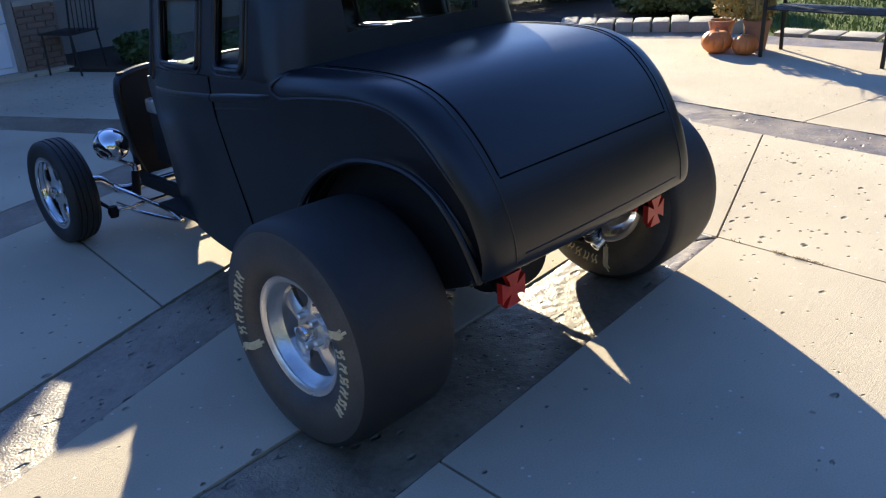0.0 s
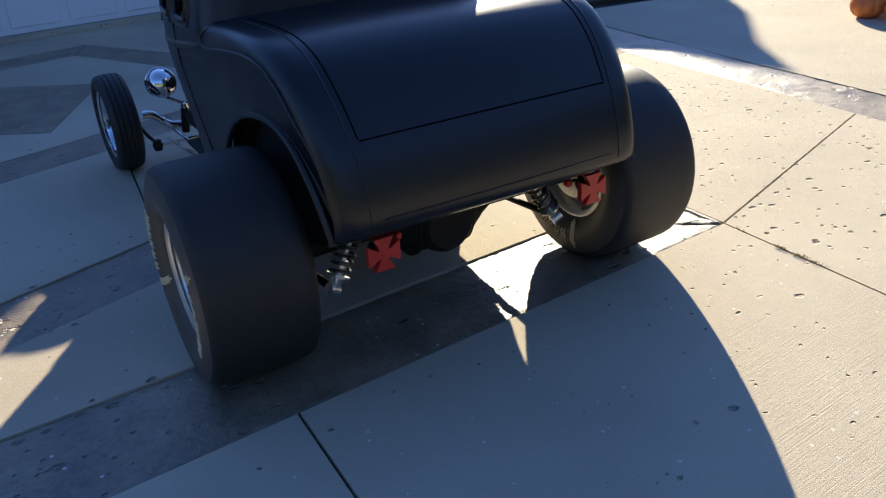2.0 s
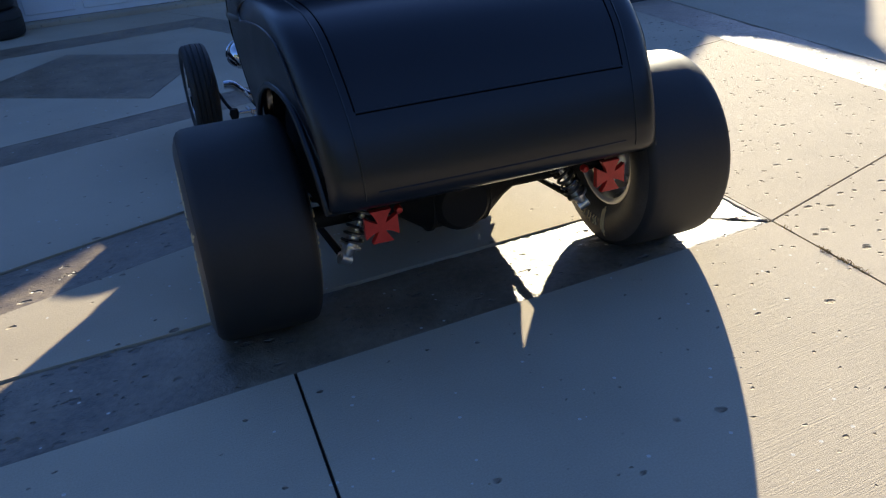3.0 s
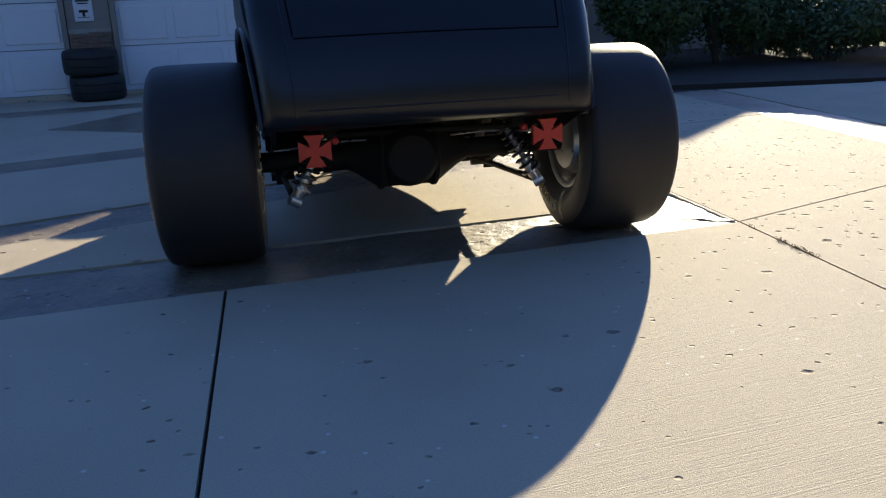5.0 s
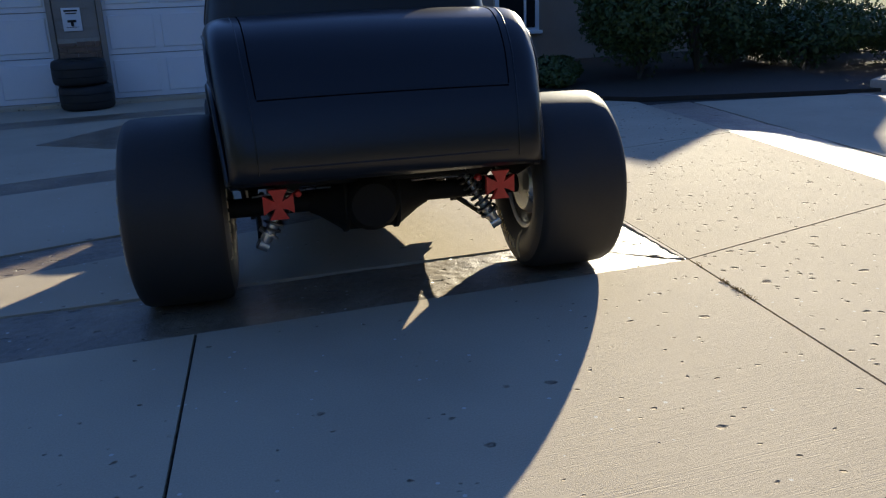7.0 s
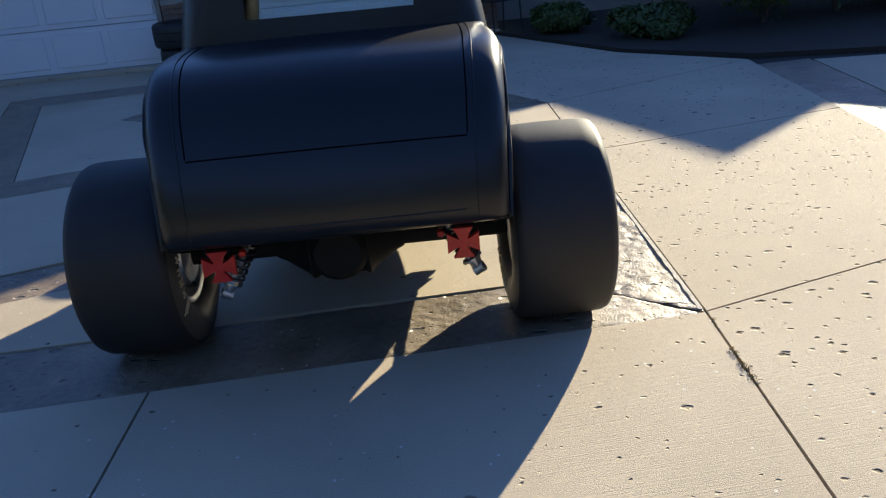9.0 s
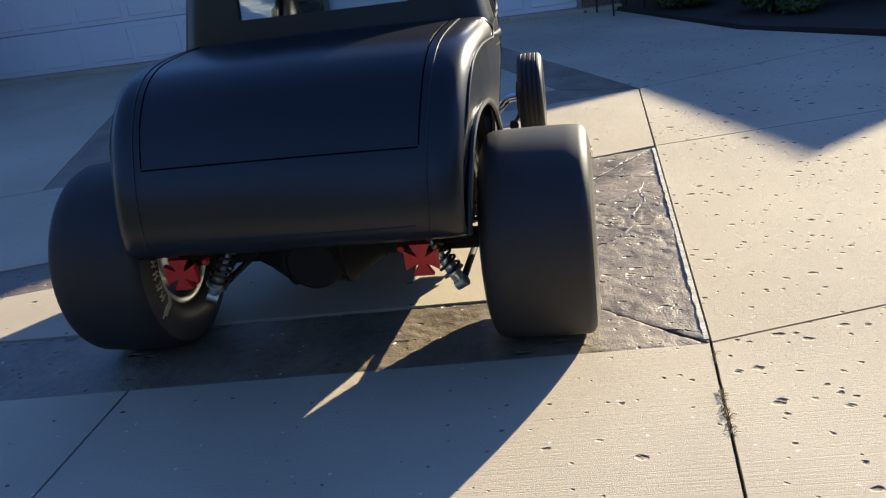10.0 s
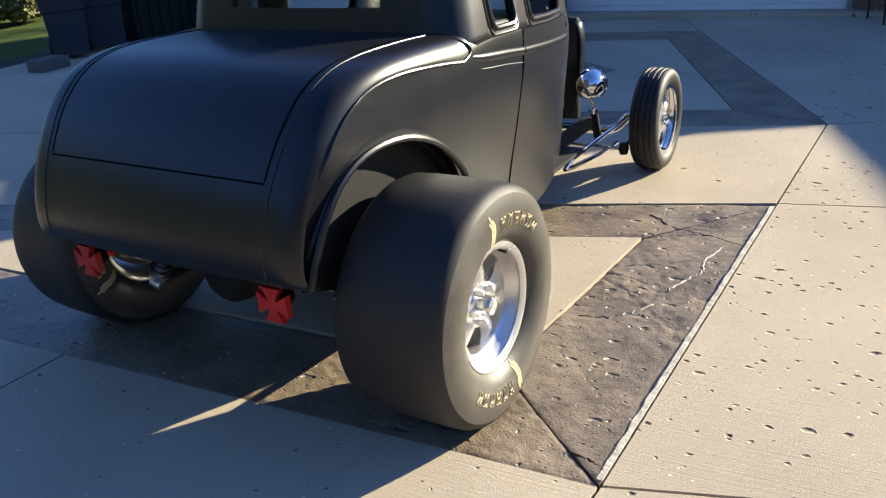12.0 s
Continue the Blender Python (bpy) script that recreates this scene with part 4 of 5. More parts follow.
# front end
ax = smooth_path([(-0.56, 2.50, 0.29), (-0.5, 2.50, 0.28), (-0.4, 2.50, 0.20), (-0.2, 2.50, 0.19), (0.2, 2.50, 0.19), (0.4, 2.50, 0.20), (0.5, 2.50, 0.28), (0.56, 2.50, 0.29)], 6)
part("dropped_axle", tube(ax, 0.026, 12), CHROME, car, "chrome dropped tube axle")
part("tie_rod", tube([(-0.545, 2.30, 0.155), (0.545, 2.30, 0.155)], 0.011, 10), CHROME, car)
for side in (-1, 1):
    part("radius_rod", tube(smooth_path([(side * 0.44, 2.48, 0.23), (side * 0.43, 2.25, 0.225), (side * 0.40, 1.95, 0.20), (side * 0.39, 1.84, 0.165)], 5), 0.012, 10), CHROME, car)
    part("radius_rod", tube(smooth_path([(side * 0.44, 2.48, 0.13), (side * 0.43, 2.25, 0.135), (side * 0.40, 1.95, 0.15), (side * 0.39, 1.84, 0.165)], 5), 0.012, 10), CHROME, car)
    part("rod_end", lathe([(-0.03, 0.0), (-0.03, 0.022), (0, 0.03), (0.03, 0.022), (0.03, 0)], "z", 14), CHASSIS, car, m=Matrix.Translation((side * 0.545, 2.30, 0.155)))
    part("steering_arm", tube(smooth_path([(side * 0.545, 2.30, 0.165), (side * 0.575, 2.38, 0.20), (side * 0.60, 2.48, 0.25)], 4), 0.010, 8), CHASSIS, car)
    part("front_shock", tube([(side * 0.34, 2.44, 0.16), (side * 0.32, 2.42, 0.34)], 0.024, 14), CHASSIS, car)
    part("shock_cap", lathe([(0, 0.0), (0, 0.028), (0.03, 0.028), (0.035, 0.0)], "z", 18), CHROME, car, m=Matrix.Translation((side * 0.32, 2.42, 0.31)))
    part("lamp_stalk", tube(smooth_path([(side * 0.32, 2.42, 0.33), (side * 0.345 - 0.02, 2.41, 0.36), (side * 0.37 - 0.06, 2.40, 0.40)], 5), 0.011, 10), CHROME, car)
    h = part("headlight", lathe([(-0.105, 0.0), (-0.10, 0.03), (-0.085, 0.058), (-0.055, 0.082), (-0.02, 0.095), (0.02, 0.098), (0.035, 0.098), (0.04, 0.103), (0.055, 0.103), (0.06, 0.094)], "y", 40), CHROME, car, "round chrome headlight", m=Matrix.Translation((side * 0.37 - 0.06, 2.40, 0.479)) @ Matrix.Scale(0.86, 4))
    part("headlight_lens", lathe([(0.058, 0.094), (0.072, 0.06), (0.078, 0.0)], "y", 32), GLASS, h)
# radiator shell
rows = []
for v, k in ((2.60, 1.0), (2.615, 1.02), (2.655, 1.02), (2.675, 0.98)):
    pts = smooth_path([(0.20, 0, 0.24), (0.25, 0, 0.4), (0.275, 0, 0.65), (0.275, 0, 0.82), (0.22, 0, 0.91), (0.0, 0, 0.945), (-0.22, 0, 0.91), (-0.275, 0, 0.82), (-0.275, 0, 0.65), (-0.25, 0, 0.4), (-0.20, 0, 0.24)], 5)
    rows.append([(p.x * k * 0.84 - 0.04, v - 0.05, 0.24 + (p.z - 0.24) * k * 0.835) for p in pts])
thick(part("radiator_shell", grid(rows), PAINT, car), 0.012)
part("radiator_core", box((0.42, 0.05, 0.60), (-0.04, 2.585, 0.52), 0.02), CHASSIS, car)
eng = part("engine_block", box((0.34, 0.34, 0.32), (-0.02, 2.25, 0.48), 0.03), CHASSIS, car)
part("air_cleaner", lathe([(0, 0.0), (0, 0.14), (0.015, 0.15), (0.05, 0.15), (0.065, 0.12), (0.07, 0.0)], "z", 32), CHROME, eng, m=Matrix.Translation((-0.02, 2.22, 0.72)))
for side in (-1, 1):
    part("valve_cover", box((0.09, 0.32, 0.08), (side * 0.14 - 0.02, 2.25, 0.65), 0.02), ALLOY, eng)

# ---- garage ----
WALL_Y = 8.06
garage = empty("garage", label="garage with white panelled doors, brick base and taupe siding", category="building")


def wall_box(x0, x1, z0, z1, y0=WALL_Y, d=0.22, mat=SIDING, name="wall", parent=None):
    return part(name, box((x1 - x0, d, z1 - z0), ((x0 + x1) / 2, y0 + d / 2, (z0 + z1) / 2)), mat, parent or garage, smooth=False)


def siding(x0, x1, z0, z1, y0):
    """Lapped boards, each leaning out at its foot."""
    z = z0
    while z < z1 - 0.02:
        h = min(0.115, z1 - z)
        bm = grid([[(x0, y0 - 0.016, z), (x1, y0 - 0.016, z)], [(x0, y0 - 0.003, z + h), (x1, y0 - 0.003, z + h)], [(x0, y0, z + h), (x1, y0, z + h)], [(x0, y0, z), (x1, y0, z)], [(x0, y0 - 0.016, z), (x1, y0 - 0.016, z)]])
        part("siding_board", bm, SIDING, garage, smooth=False)
        z += 0.115


BRICK_ME = None


def bricks(x0, x1, z0, z1, y0):
    global BRICK_ME
    z, k = z0, 0
    while z < z1 - 0.03:
        x = x0 - (0.105 if k % 2 else 0)
        while x < x1 - 0.02:
            a, b = max(x, x0), min(x + 0.2, x1)
            if b - a > 0.03:
                if BRICK_ME is None:
                    BRICK_ME = part("brick", box((1, 0.03, 0.057), (0, 0, 0), 0.0), BRICK, garage, smooth=False)
                    o = BRICK_ME
                else:
                    o = again(BRICK_ME, Matrix(), garage)
                o.matrix_local = Matrix.Translation(((a + b) / 2, y0 - 0.004 + random.uniform(-0.003, 0.002), z + 0.03)) @ Matrix.Diagonal((b - a, 1, 1, 1))
            x += 0.21
        z += 0.067
        k += 1


def garage_door(x0, x1, h, cols, name):
    d = empty(name, kind="structure", label="white sectional garage door with raised panels, closed", category="garage door")
    n = 4
    for r in range(n):
        z0, z1 = 0.05 + r * h / n, 0.05 + (r + 1) * h / n - 0.008
        sec = part("section", box((x1 - x0, 0.045, z1 - z0), ((x0 + x1) / 2, WALL_Y + 0.10, (z0 + z1) / 2), 0.004), WHITE, d, smooth=False)
        w = (x1 - x0) / cols
        for c in range(cols):
            cx = x0 + (c + 0.5) * w
            t = box((w - 0.09, 0.02, h / n - 0.13), (cx, WALL_Y + 0.074, (z0 + z1) / 2), 0.009, seg=1)
            part("raised_panel", t, WHITE, sec, smooth=False)
    part("bottom_seal", box((x1 - x0, 0.05, 0.03), ((x0 + x1) / 2, WALL_Y + 0.10, 0.035), 0.005), BED, d)
    for x in (x0 - 0.02, x1 + 0.02):
        part("jamb", box((0.06, 0.14, h + 0.05), (x, WALL_Y + 0.05, h / 2 + 0.05), 0.004), SIDING, d, smooth=False)
    return d


garage_door(-7.55, -3.43, 2.13, 6, "garage_door_1")
garage_door(-2.83, 0.28, 2.13, 5, "garage_door_2")
part("threshold", box((9.4, 0.34, 0.05), (-3.9, WALL_Y + 0.02, 0.022), 0.008), CONCRETE, garage)
for x0, x1 in ((-8.25, -7.6), (-3.37, -2.89), (0.34, 0.8)):
    wall_box(x0, x1, 0, 2.4, WALL_Y + 0.03)
    siding(x0, x1, 0.80, 2.4, WALL_Y + 0.02)
    wall_box(x0, x1, 0.745, 0.80, WALL_Y - 0.02, 0.08, STONE, "ledge")
    wall_box(x0, x1, 0.0, 0.745, WALL_Y + 0.008, 0.05, STONE, "mortar")
    bricks(x0 + 0.005, x1 - 0.005, 0.03, 0.74, WALL_Y)
wall_box(-8.25, 0.8, 2.2, 3.0, WALL_Y + 0.02, 0.2)
part("side_wall", box((0.2, 6.5, 3.0), (0.72, WALL_Y + 3.4, 1.5)), SIDING, garage, smooth=False)
# unseen left and back walls, set shallow to let sun through to the shrubs
part("side_wall", box((0.2, 1.6, 3.0), (-8.15, WALL_Y + 0.95, 1.5)), SIDING, garage, smooth=False)
part("back_wall", box((8.66, 0.2, 3.0), (-3.72, WALL_Y + 1.85, 1.5)), SIDING, garage, smooth=False)


def shadow_roof(eave, back, z_back, name, parent, d=0.32):
    """An out-of-view roof that shapes shade; its front edge follows the 3D points eave and climbs to the back points.
    """
    rows = [[(x, y, z - d) for x, y, z in eave], eave, [(x, back, z_back) for x, y, z in eave], [(x, back, z_back - d - 0.3) for x, y, z in eave]]
    return part(name, grid(rows + [rows[0]]), ROOF, parent, smooth=False)


def over(x, y, h):
    """The point at height h whose shadow falls on the plan point (x, y)."""
    return (x + h * SUN.x / SUN.z, y + h * SUN.y / SUN.z, h)


# unseen front edge, notched to place the garage's shadow edge on the driveway
front = [(-8.8, 7.65, 3.05), (-1.0, 7.65, 2.82), (-0.58, 7.65, 2.51), (-0.53, 7.65, 2.42), (-0.07, 7.65, 2.62), (2.02, 7.65, 3.11), (2.06, 7.65, 2.92), (2.17, 7.65, 2.82), (2.34, 7.65, 2.67)]
shadow_roof(front + [over(-1.45, 2.38, 2.66), over(-0.42, 3.4, 2.66)], 12.0, 4.0, "roof", garage)
house = empty("house", label="brown house wing with a white-framed window", category="house")
part("wall", box((2.45, 0.25, 3.15), (2.125, 9.03, 1.375)), SIDING, house, smooth=False)
part("wall", box((4.95, 0.25, 2.8), (5.825, 10.4, 1.2)), SIDING, house, smooth=False)
# unseen roof with an invented outline that casts the pointed patio shadow
shadow_roof([over(-0.42, 3.41, 2.66), over(0.33, 3.75, 2.66), over(0.93, 1.80, 4.3), over(2.15, 2.75, 3.6), over(2.56, 2.17, 3.9), over(2.9, 2.06, 4.1), over(2.66, 1.6, 4.25), over(2.44, 1.22, 4.4), over(3.06, 1.98, 4.15), over(4.07, 2.82, 3.7), over(4.4, 3.2, 3.6), over(4.9, 5.0, 3.6), over(5.4, 6.8, 3.6)], 16.0, 4.6, "roof", house)
win = part("window", box((0.72, 0.05, 1.2), (2.94, 8.885, 1.13), 0.006), WHITE, house)
part("pane", box((0.58, 0.01, 1.06), (2.94, 8.856, 1.13)), PANE, win)
part("sash_bar", box((0.035, 0.03, 1.06), (3.06, 8.85, 1.13)), WHITE, win)
part("sill", box((0.80, 0.10, 0.05), (2.94, 8.86, 0.53), 0.008), WHITE, win)

sign = empty("wall_sign", label="small white notice with dark marks on the siding", category="sign")
part("panel", box((0.21, 0.008, 0.27), (-3.17, WALL_Y - 0.004, 1.02), 0.003), WHITE, sign)
for z, w, h in ((1.12, 0.15, 0.02), (1.09, 0.12, 0.014), (1.0, 0.10, 0.03), (0.97, 0.03, 0.06), (0.93, 0.14, 0.006)):
    part("mark", box((w, 0.003, h), (-3.17, WALL_Y - 0.0105, z)), IRON, sign)


def stacked_tyre(m):
    t = part("stacked_tyre", lathe([(-0.13, 0.18), (-0.145, 0.21), (-0.145, 0.25), (-0.13, 0.285), (-0.105, 0.300), (-0.05, 0.304), (-0.045, 0.298), (-0.04, 0.304), (0.04, 0.304), (0.045, 0.298), (0.05, 0.304), (0.105, 0.300), (0.13, 0.285), (0.145, 0.25), (0.145, 0.21), (0.13, 0.18)], "z", 56, close=True), RUBBER, smooth=True)
    t.matrix_world = m
    return tagged(t, "used wide black tyre lying flat in a stack", "tyre", "stack of spare tyres")


stacked_tyre(pose(-3.10, 7.66, 0.146))
stacked_tyre(pose(-3.14, 7.64, 0.438, 0.5, 0, 40))

# ---- planting bed and far side ----
bed = part("planting_bed", prism([(0.7, 8.0), (1.65, 5.72), (2.6, 4.72), (5.0, 3.95), (8.5, 3.6), (8.5, 9.5), (0.82, 9.5)], -0.05, 0.03, 0.03), MULCH)
tagged(bed, "dark mulched planting bed along the driveway", "bed", kind="structure")


def leaf_cloud(name, blobs, count, size, mat, rng, parent):
    """Many small bent leaves filling lumpy rounded forms."""
    vs, fs = [], []
    for (cx, cy, cz, rx, ry, rz) in blobs:
        for _ in range(count):
            d = Vector((rng.gauss(0, 1), rng.gauss(0, 1), rng.gauss(0, 1))).normalized()
            r = rng.uniform(0.55, 1.0) ** 0.5 * (0.85 + 0.3 * noise.noise(Vector((cx, cy, cz)) + d * 2.5))
            p = Vector((cx + d.x * rx * r, cy + d.y * ry * r, cz + d.z * rz * r))
            if p.z < 0.01:
                continue
            a = Vector((rng.gauss(0, 1), rng.gauss(0, 1), rng.gauss(0, 1))).normalized()
            b = a.cross(d + Vector((0.1, 0.2, 0.3))).normalized()
            k = size * rng.uniform(0.6, 1.3)
            i = len(vs)
            vs += [p - a * k, p + b * k * 0.45 + d * k * 0.1, p + a * k, p - b * k * 0.45 + d * k * 0.1]
            fs.append((i, i + 1, i + 2, i + 3))
    me = bpy.data.meshes.new(name)
    me.from_pydata([tuple(v) for v in vs], [], fs)
    me.materials.append(mat)
    ob = new(name, me)
    ob.parent = parent
    return ob


def shrub(x, y, r, h, mat, label, n=1500, size=0.035, seed=1):
    rng = random.Random(seed)
    s_ = empty("shrub", pose(x, y, 0.0), label=label, category="shrub", group="shrubs round the driveway")
    for k in range(5):
        a = rng.uniform(0, 6.28)
        bm = tube([(0, 0, -0.05), (0.2 * r * math.cos(a), 0.2 * r * math.sin(a), h * 0.4), (0.5 * r * math.cos(a), 0.5 * r * math.sin(a), h * 0.75)], [0.025, 0.016, 0.006], 6)
        part("stem", bm, BARK, s_)
    blobs = [(0, 0, h * 0.5, r * 0.8, r * 0.8, h * 0.5)]
    for k in range(5):
        a = rng.uniform(0, 6.28)
        blobs.append((0.5 * r * math.cos(a), 0.5 * r * math.sin(a), h * rng.uniform(0.35, 0.65), r * 0.5, r * 0.5, h * 0.35))
    leaf_cloud("foliage", blobs, n, size, mat, rng, s_)
    return s_


for k, (x, y, r, h) in enumerate(((1.5, 7.3, 0.45, 0.4), (2.2, 6.3, 0.5, 0.4), (3.5, 6.3, 0.8, 1.5), (4.6, 6.6, 1.0, 1.7), (5.9, 6.2, 1.1, 0.9), (7.2, 5.6, 1.2, 0.8), (4.4, 7.9, 0.9, 2.0), (6.6, 7.6, 1.3, 1.3), (8.6, 5.8, 1.3, 0.9), (8.3, 7.9, 0.9, 0.9))):
    shrub(x, y, r, h, LEAF, "dense dark green shrub in the planting bed", 1300, 0.04, k)
for k, (x, y, r, h) in enumerate(((7.0, 3.7, 0.8, 0.5), (7.6, 2.9, 0.7, 0.4), (8.2, 3.9, 1.0, 0.7), (12.5, 3.4, 1.3, 1.0), (13.5, 0.6, 1.2, 0.8))):
    shrub(x, y, r, h, LEAFY, "sunlit yellow-green spreading shrub behind the stone edging", 1500, 0.04, 40 + k)
for k, (x, y, r, h) in enumerate(((-12.75, 7.55, 0.45, 0.55), (-12.9, 8.05, 0.5, 0.7), (-12.55, 8.0, 0.45, 0.5), (-13.15, 7.15, 0.5, 0.6), (-13.3, 7.75, 0.5, 1.1), (-12.6, 8.5, 0.5, 0.6), (-13.05, 6.9, 0.4, 0.45), (-13.5, 6.5, 0.5, 0.6), (-13.6, 8.3, 0.6, 1.3), (-13.4, 7.3, 0.9, 1.6), (-14.0, 8.6, 1.1, 2.2), (-14.0, 6.1, 0.8, 1.2), (-14.8, 7.6, 1.3, 2.6), (-13.6, 9.9, 1.1, 2.3))):
    shrub(x, y, r, h, LEAFY, "sunlit autumn shrub beside the driveway", 1300, 0.055, 60 + k)

# stone edging
rng = random.Random(5)
line = smooth_path([(5.16, 4.16, 0), (5.39, 3.66, 0), (5.60, 3.16, 0), (5.82, 2.65, 0), (5.88, 1.85, 0)], 10)
k = 0
while k < len(line) - 5:
    a, b = line[k], line[k + 4]
    d = b - a
    st = part("edging_stone", box((0.40 + rng.uniform(-0.03, 0.03), d.length - 0.02, 0.16), (0, 0, 0), 0.022, seg=2), STONE)
    st.matrix_world = pose((a.x + b.x) / 2, (a.y + b.y) / 2, 0.040 + rng.uniform(-0.008, 0.008), rng.uniform(-2, 2), rng.uniform(-2, 2), rng.uniform(-4, 4) + math.degrees(math.atan2(-d.x, d.y)))
    tagged(st, "tan limestone edging block in a low wall", "stone block", "low stone edging")
    k += 4
y = 1.6
while y > -2.5:
    w = rng.uniform(0.35, 0.5)
    st = part("flagstone", box((0.36, w - 0.05, 0.05), (0, 0, 0), 0.012, seg=2), STONE)
    st.matrix_world = pose(5.90 + rng.uniform(-0.02, 0.02), y, 0.0, 0, 0, rng.uniform(-4, 4))
    tagged(st, "flat tan edging flagstone beside the lawn", "stone block", "flat stone edging")
    y -= w


def pumpkin(x, y, r, seed):
    p = empty("pumpkin", pose(x, y, 0, 0, 0, seed * 50), label="orange ribbed pumpkin on the patio beside the planter", category="pumpkin", group="pumpkins by the planter")
    rows = []
    for i in range(25):
        th = math.pi * i / 24
        row = []
        for k in range(100):
            a = 2 * math.pi * k / 100
            rib = 1.03 - 0.075 * (1 - abs(math.sin(a * 5))) ** 2.2 * math.sin(th)
            rr = r * math.sin(th) * rib
            z = r * 0.82 * math.cos(th) - 0.25 * r * math.exp(-(math.sin(th) / 0.3) ** 2) * (1 if th < 1.57 else -0.5)
            row.append((rr * math.cos(a), rr * math.sin(a), r * 0.74 + z))
        rows.append(row)
    part("flesh", grid(rows, True), PUMPKIN, p)
    part("stem", tube(smooth_path([(0, 0, r * 1.25), (0.01, 0, r * 1.45), (0.03, 0.01, r * 1.6)], 4), 0.016, 7), STALK, p)


pumpkin(4.50, 1.90, 0.15, 1)
pumpkin(4.52, 1.62, 0.125, 2)
planter = empty("corn_stalk_bundle", pose(4.80, 1.62, 0), label="bundle of dry corn stalks and grasses in a pot", category="planter")
part("pot", lathe([(0, 0.0), (0, 0.10), (0.25, 0.128), (0.255, 0.138), (0.30, 0.142), (0.30, 0.125), (0.27, 0.12), (0.26, 0.0)], "z", 32), TERRA, planter, "terracotta pot")
second_pot = part("flower_pot", lathe([(0, 0.0), (0, 0.09), (0.23, 0.118), (0.235, 0.128), (0.28, 0.13), (0.28, 0.115), (0.25, 0.11), (0.24, 0.0)], "z", 32), TERRA)
second_pot.matrix_world = pose(4.78, 1.98, 0)
tagged(second_pot, "weathered terracotta flower pot behind the pumpkins", "pot")
rng = random.Random(9)
bm = bmesh.new()
for k in range(90):
    a, b = rng.uniform(0, 6.28), rng.uniform(0, 6.28)
    r1 = rng.uniform(0.1, 0.42)
    h = rng.uniform(0.5, 1.3)
    tube(smooth_path([(0.08 * math.cos(a), 0.08 * math.sin(a), 0.25), (0.14 * math.cos(a), 0.14 * math.sin(a), 0.25 + h * 0.5), (r1 * math.cos(b), r1 * math.sin(b), 0.25 + h * rng.uniform(0.5, 1))], 4), [0.006] * 8 + [0.002], 5, bm=bm, flat=0.5)
part("straw", bm, STALK, planter)
leaf_cloud("blooms", [(0.0, 0.0, 0.40, 0.2, 0.2, 0.14), (-0.03, 0.26, 0.42, 0.2, 0.2, 0.15), (0.06, 0.12, 0.56, 0.2, 0.22, 0.16)], 620, 0.026, MUM, rng, planter)
vs, fs = [], []
for _ in range(9000):
    x, y, a, h = rng.uniform(6.15, 11.5), rng.uniform(-2.6, 2.6), rng.uniform(0, 3.14), rng.uniform(0.03, 0.075)
    dx, dy, i = 0.011 * math.cos(a), 0.011 * math.sin(a), len(vs)
    vs += [(x - dx, y - dy, -0.06), (x + dx, y + dy, -0.06), (x + rng.uniform(-0.02, 0.02), y + rng.uniform(-0.02, 0.02), h - 0.06)]
    fs.append((i, i + 1, i + 2))
me = bpy.data.meshes.new("grass")
me.from_pydata(vs, [], fs)
me.materials.append(GRASS)
tagged(new("grass", me), "short sunlit yellow-green lawn grass beside the flagstones", "grass", kind="stuff")


def bench():
    b = empty("garden_bench", pose(4.62, 0.86, 0, 0, 0, -5), label="black metal slatted garden bench on the patio", category="bench")
    for y in (-0.56, 0.56):
        part("leg", tube([(-0.22, y, 0.0), (-0.21, y, 0.45), (-0.20, y, 0.62)], 0.02, 8), IRON, b)
        part("leg", tube([(0.24, y, 0.0), (0.22, y, 0.45), (0.34, y, 0.88)], 0.02, 8), IRON, b)
        part("armrest", tube([(-0.22, y, 0.63), (0.27, y, 0.64)], 0.02, 8), IRON, b)
    for k in range(7):
        part("seat_slat", box((0.05, 1.16, 0.012), (-0.20 + k * 0.067, 0, 0.45), 0.003), IRON, b)
    for k in range(5):
        part("back_slat", box((0.012, 1.16, 0.05), (0.24 + k * 0.024, 0, 0.54 + k * 0.075), 0.003), IRON, b)


bench()


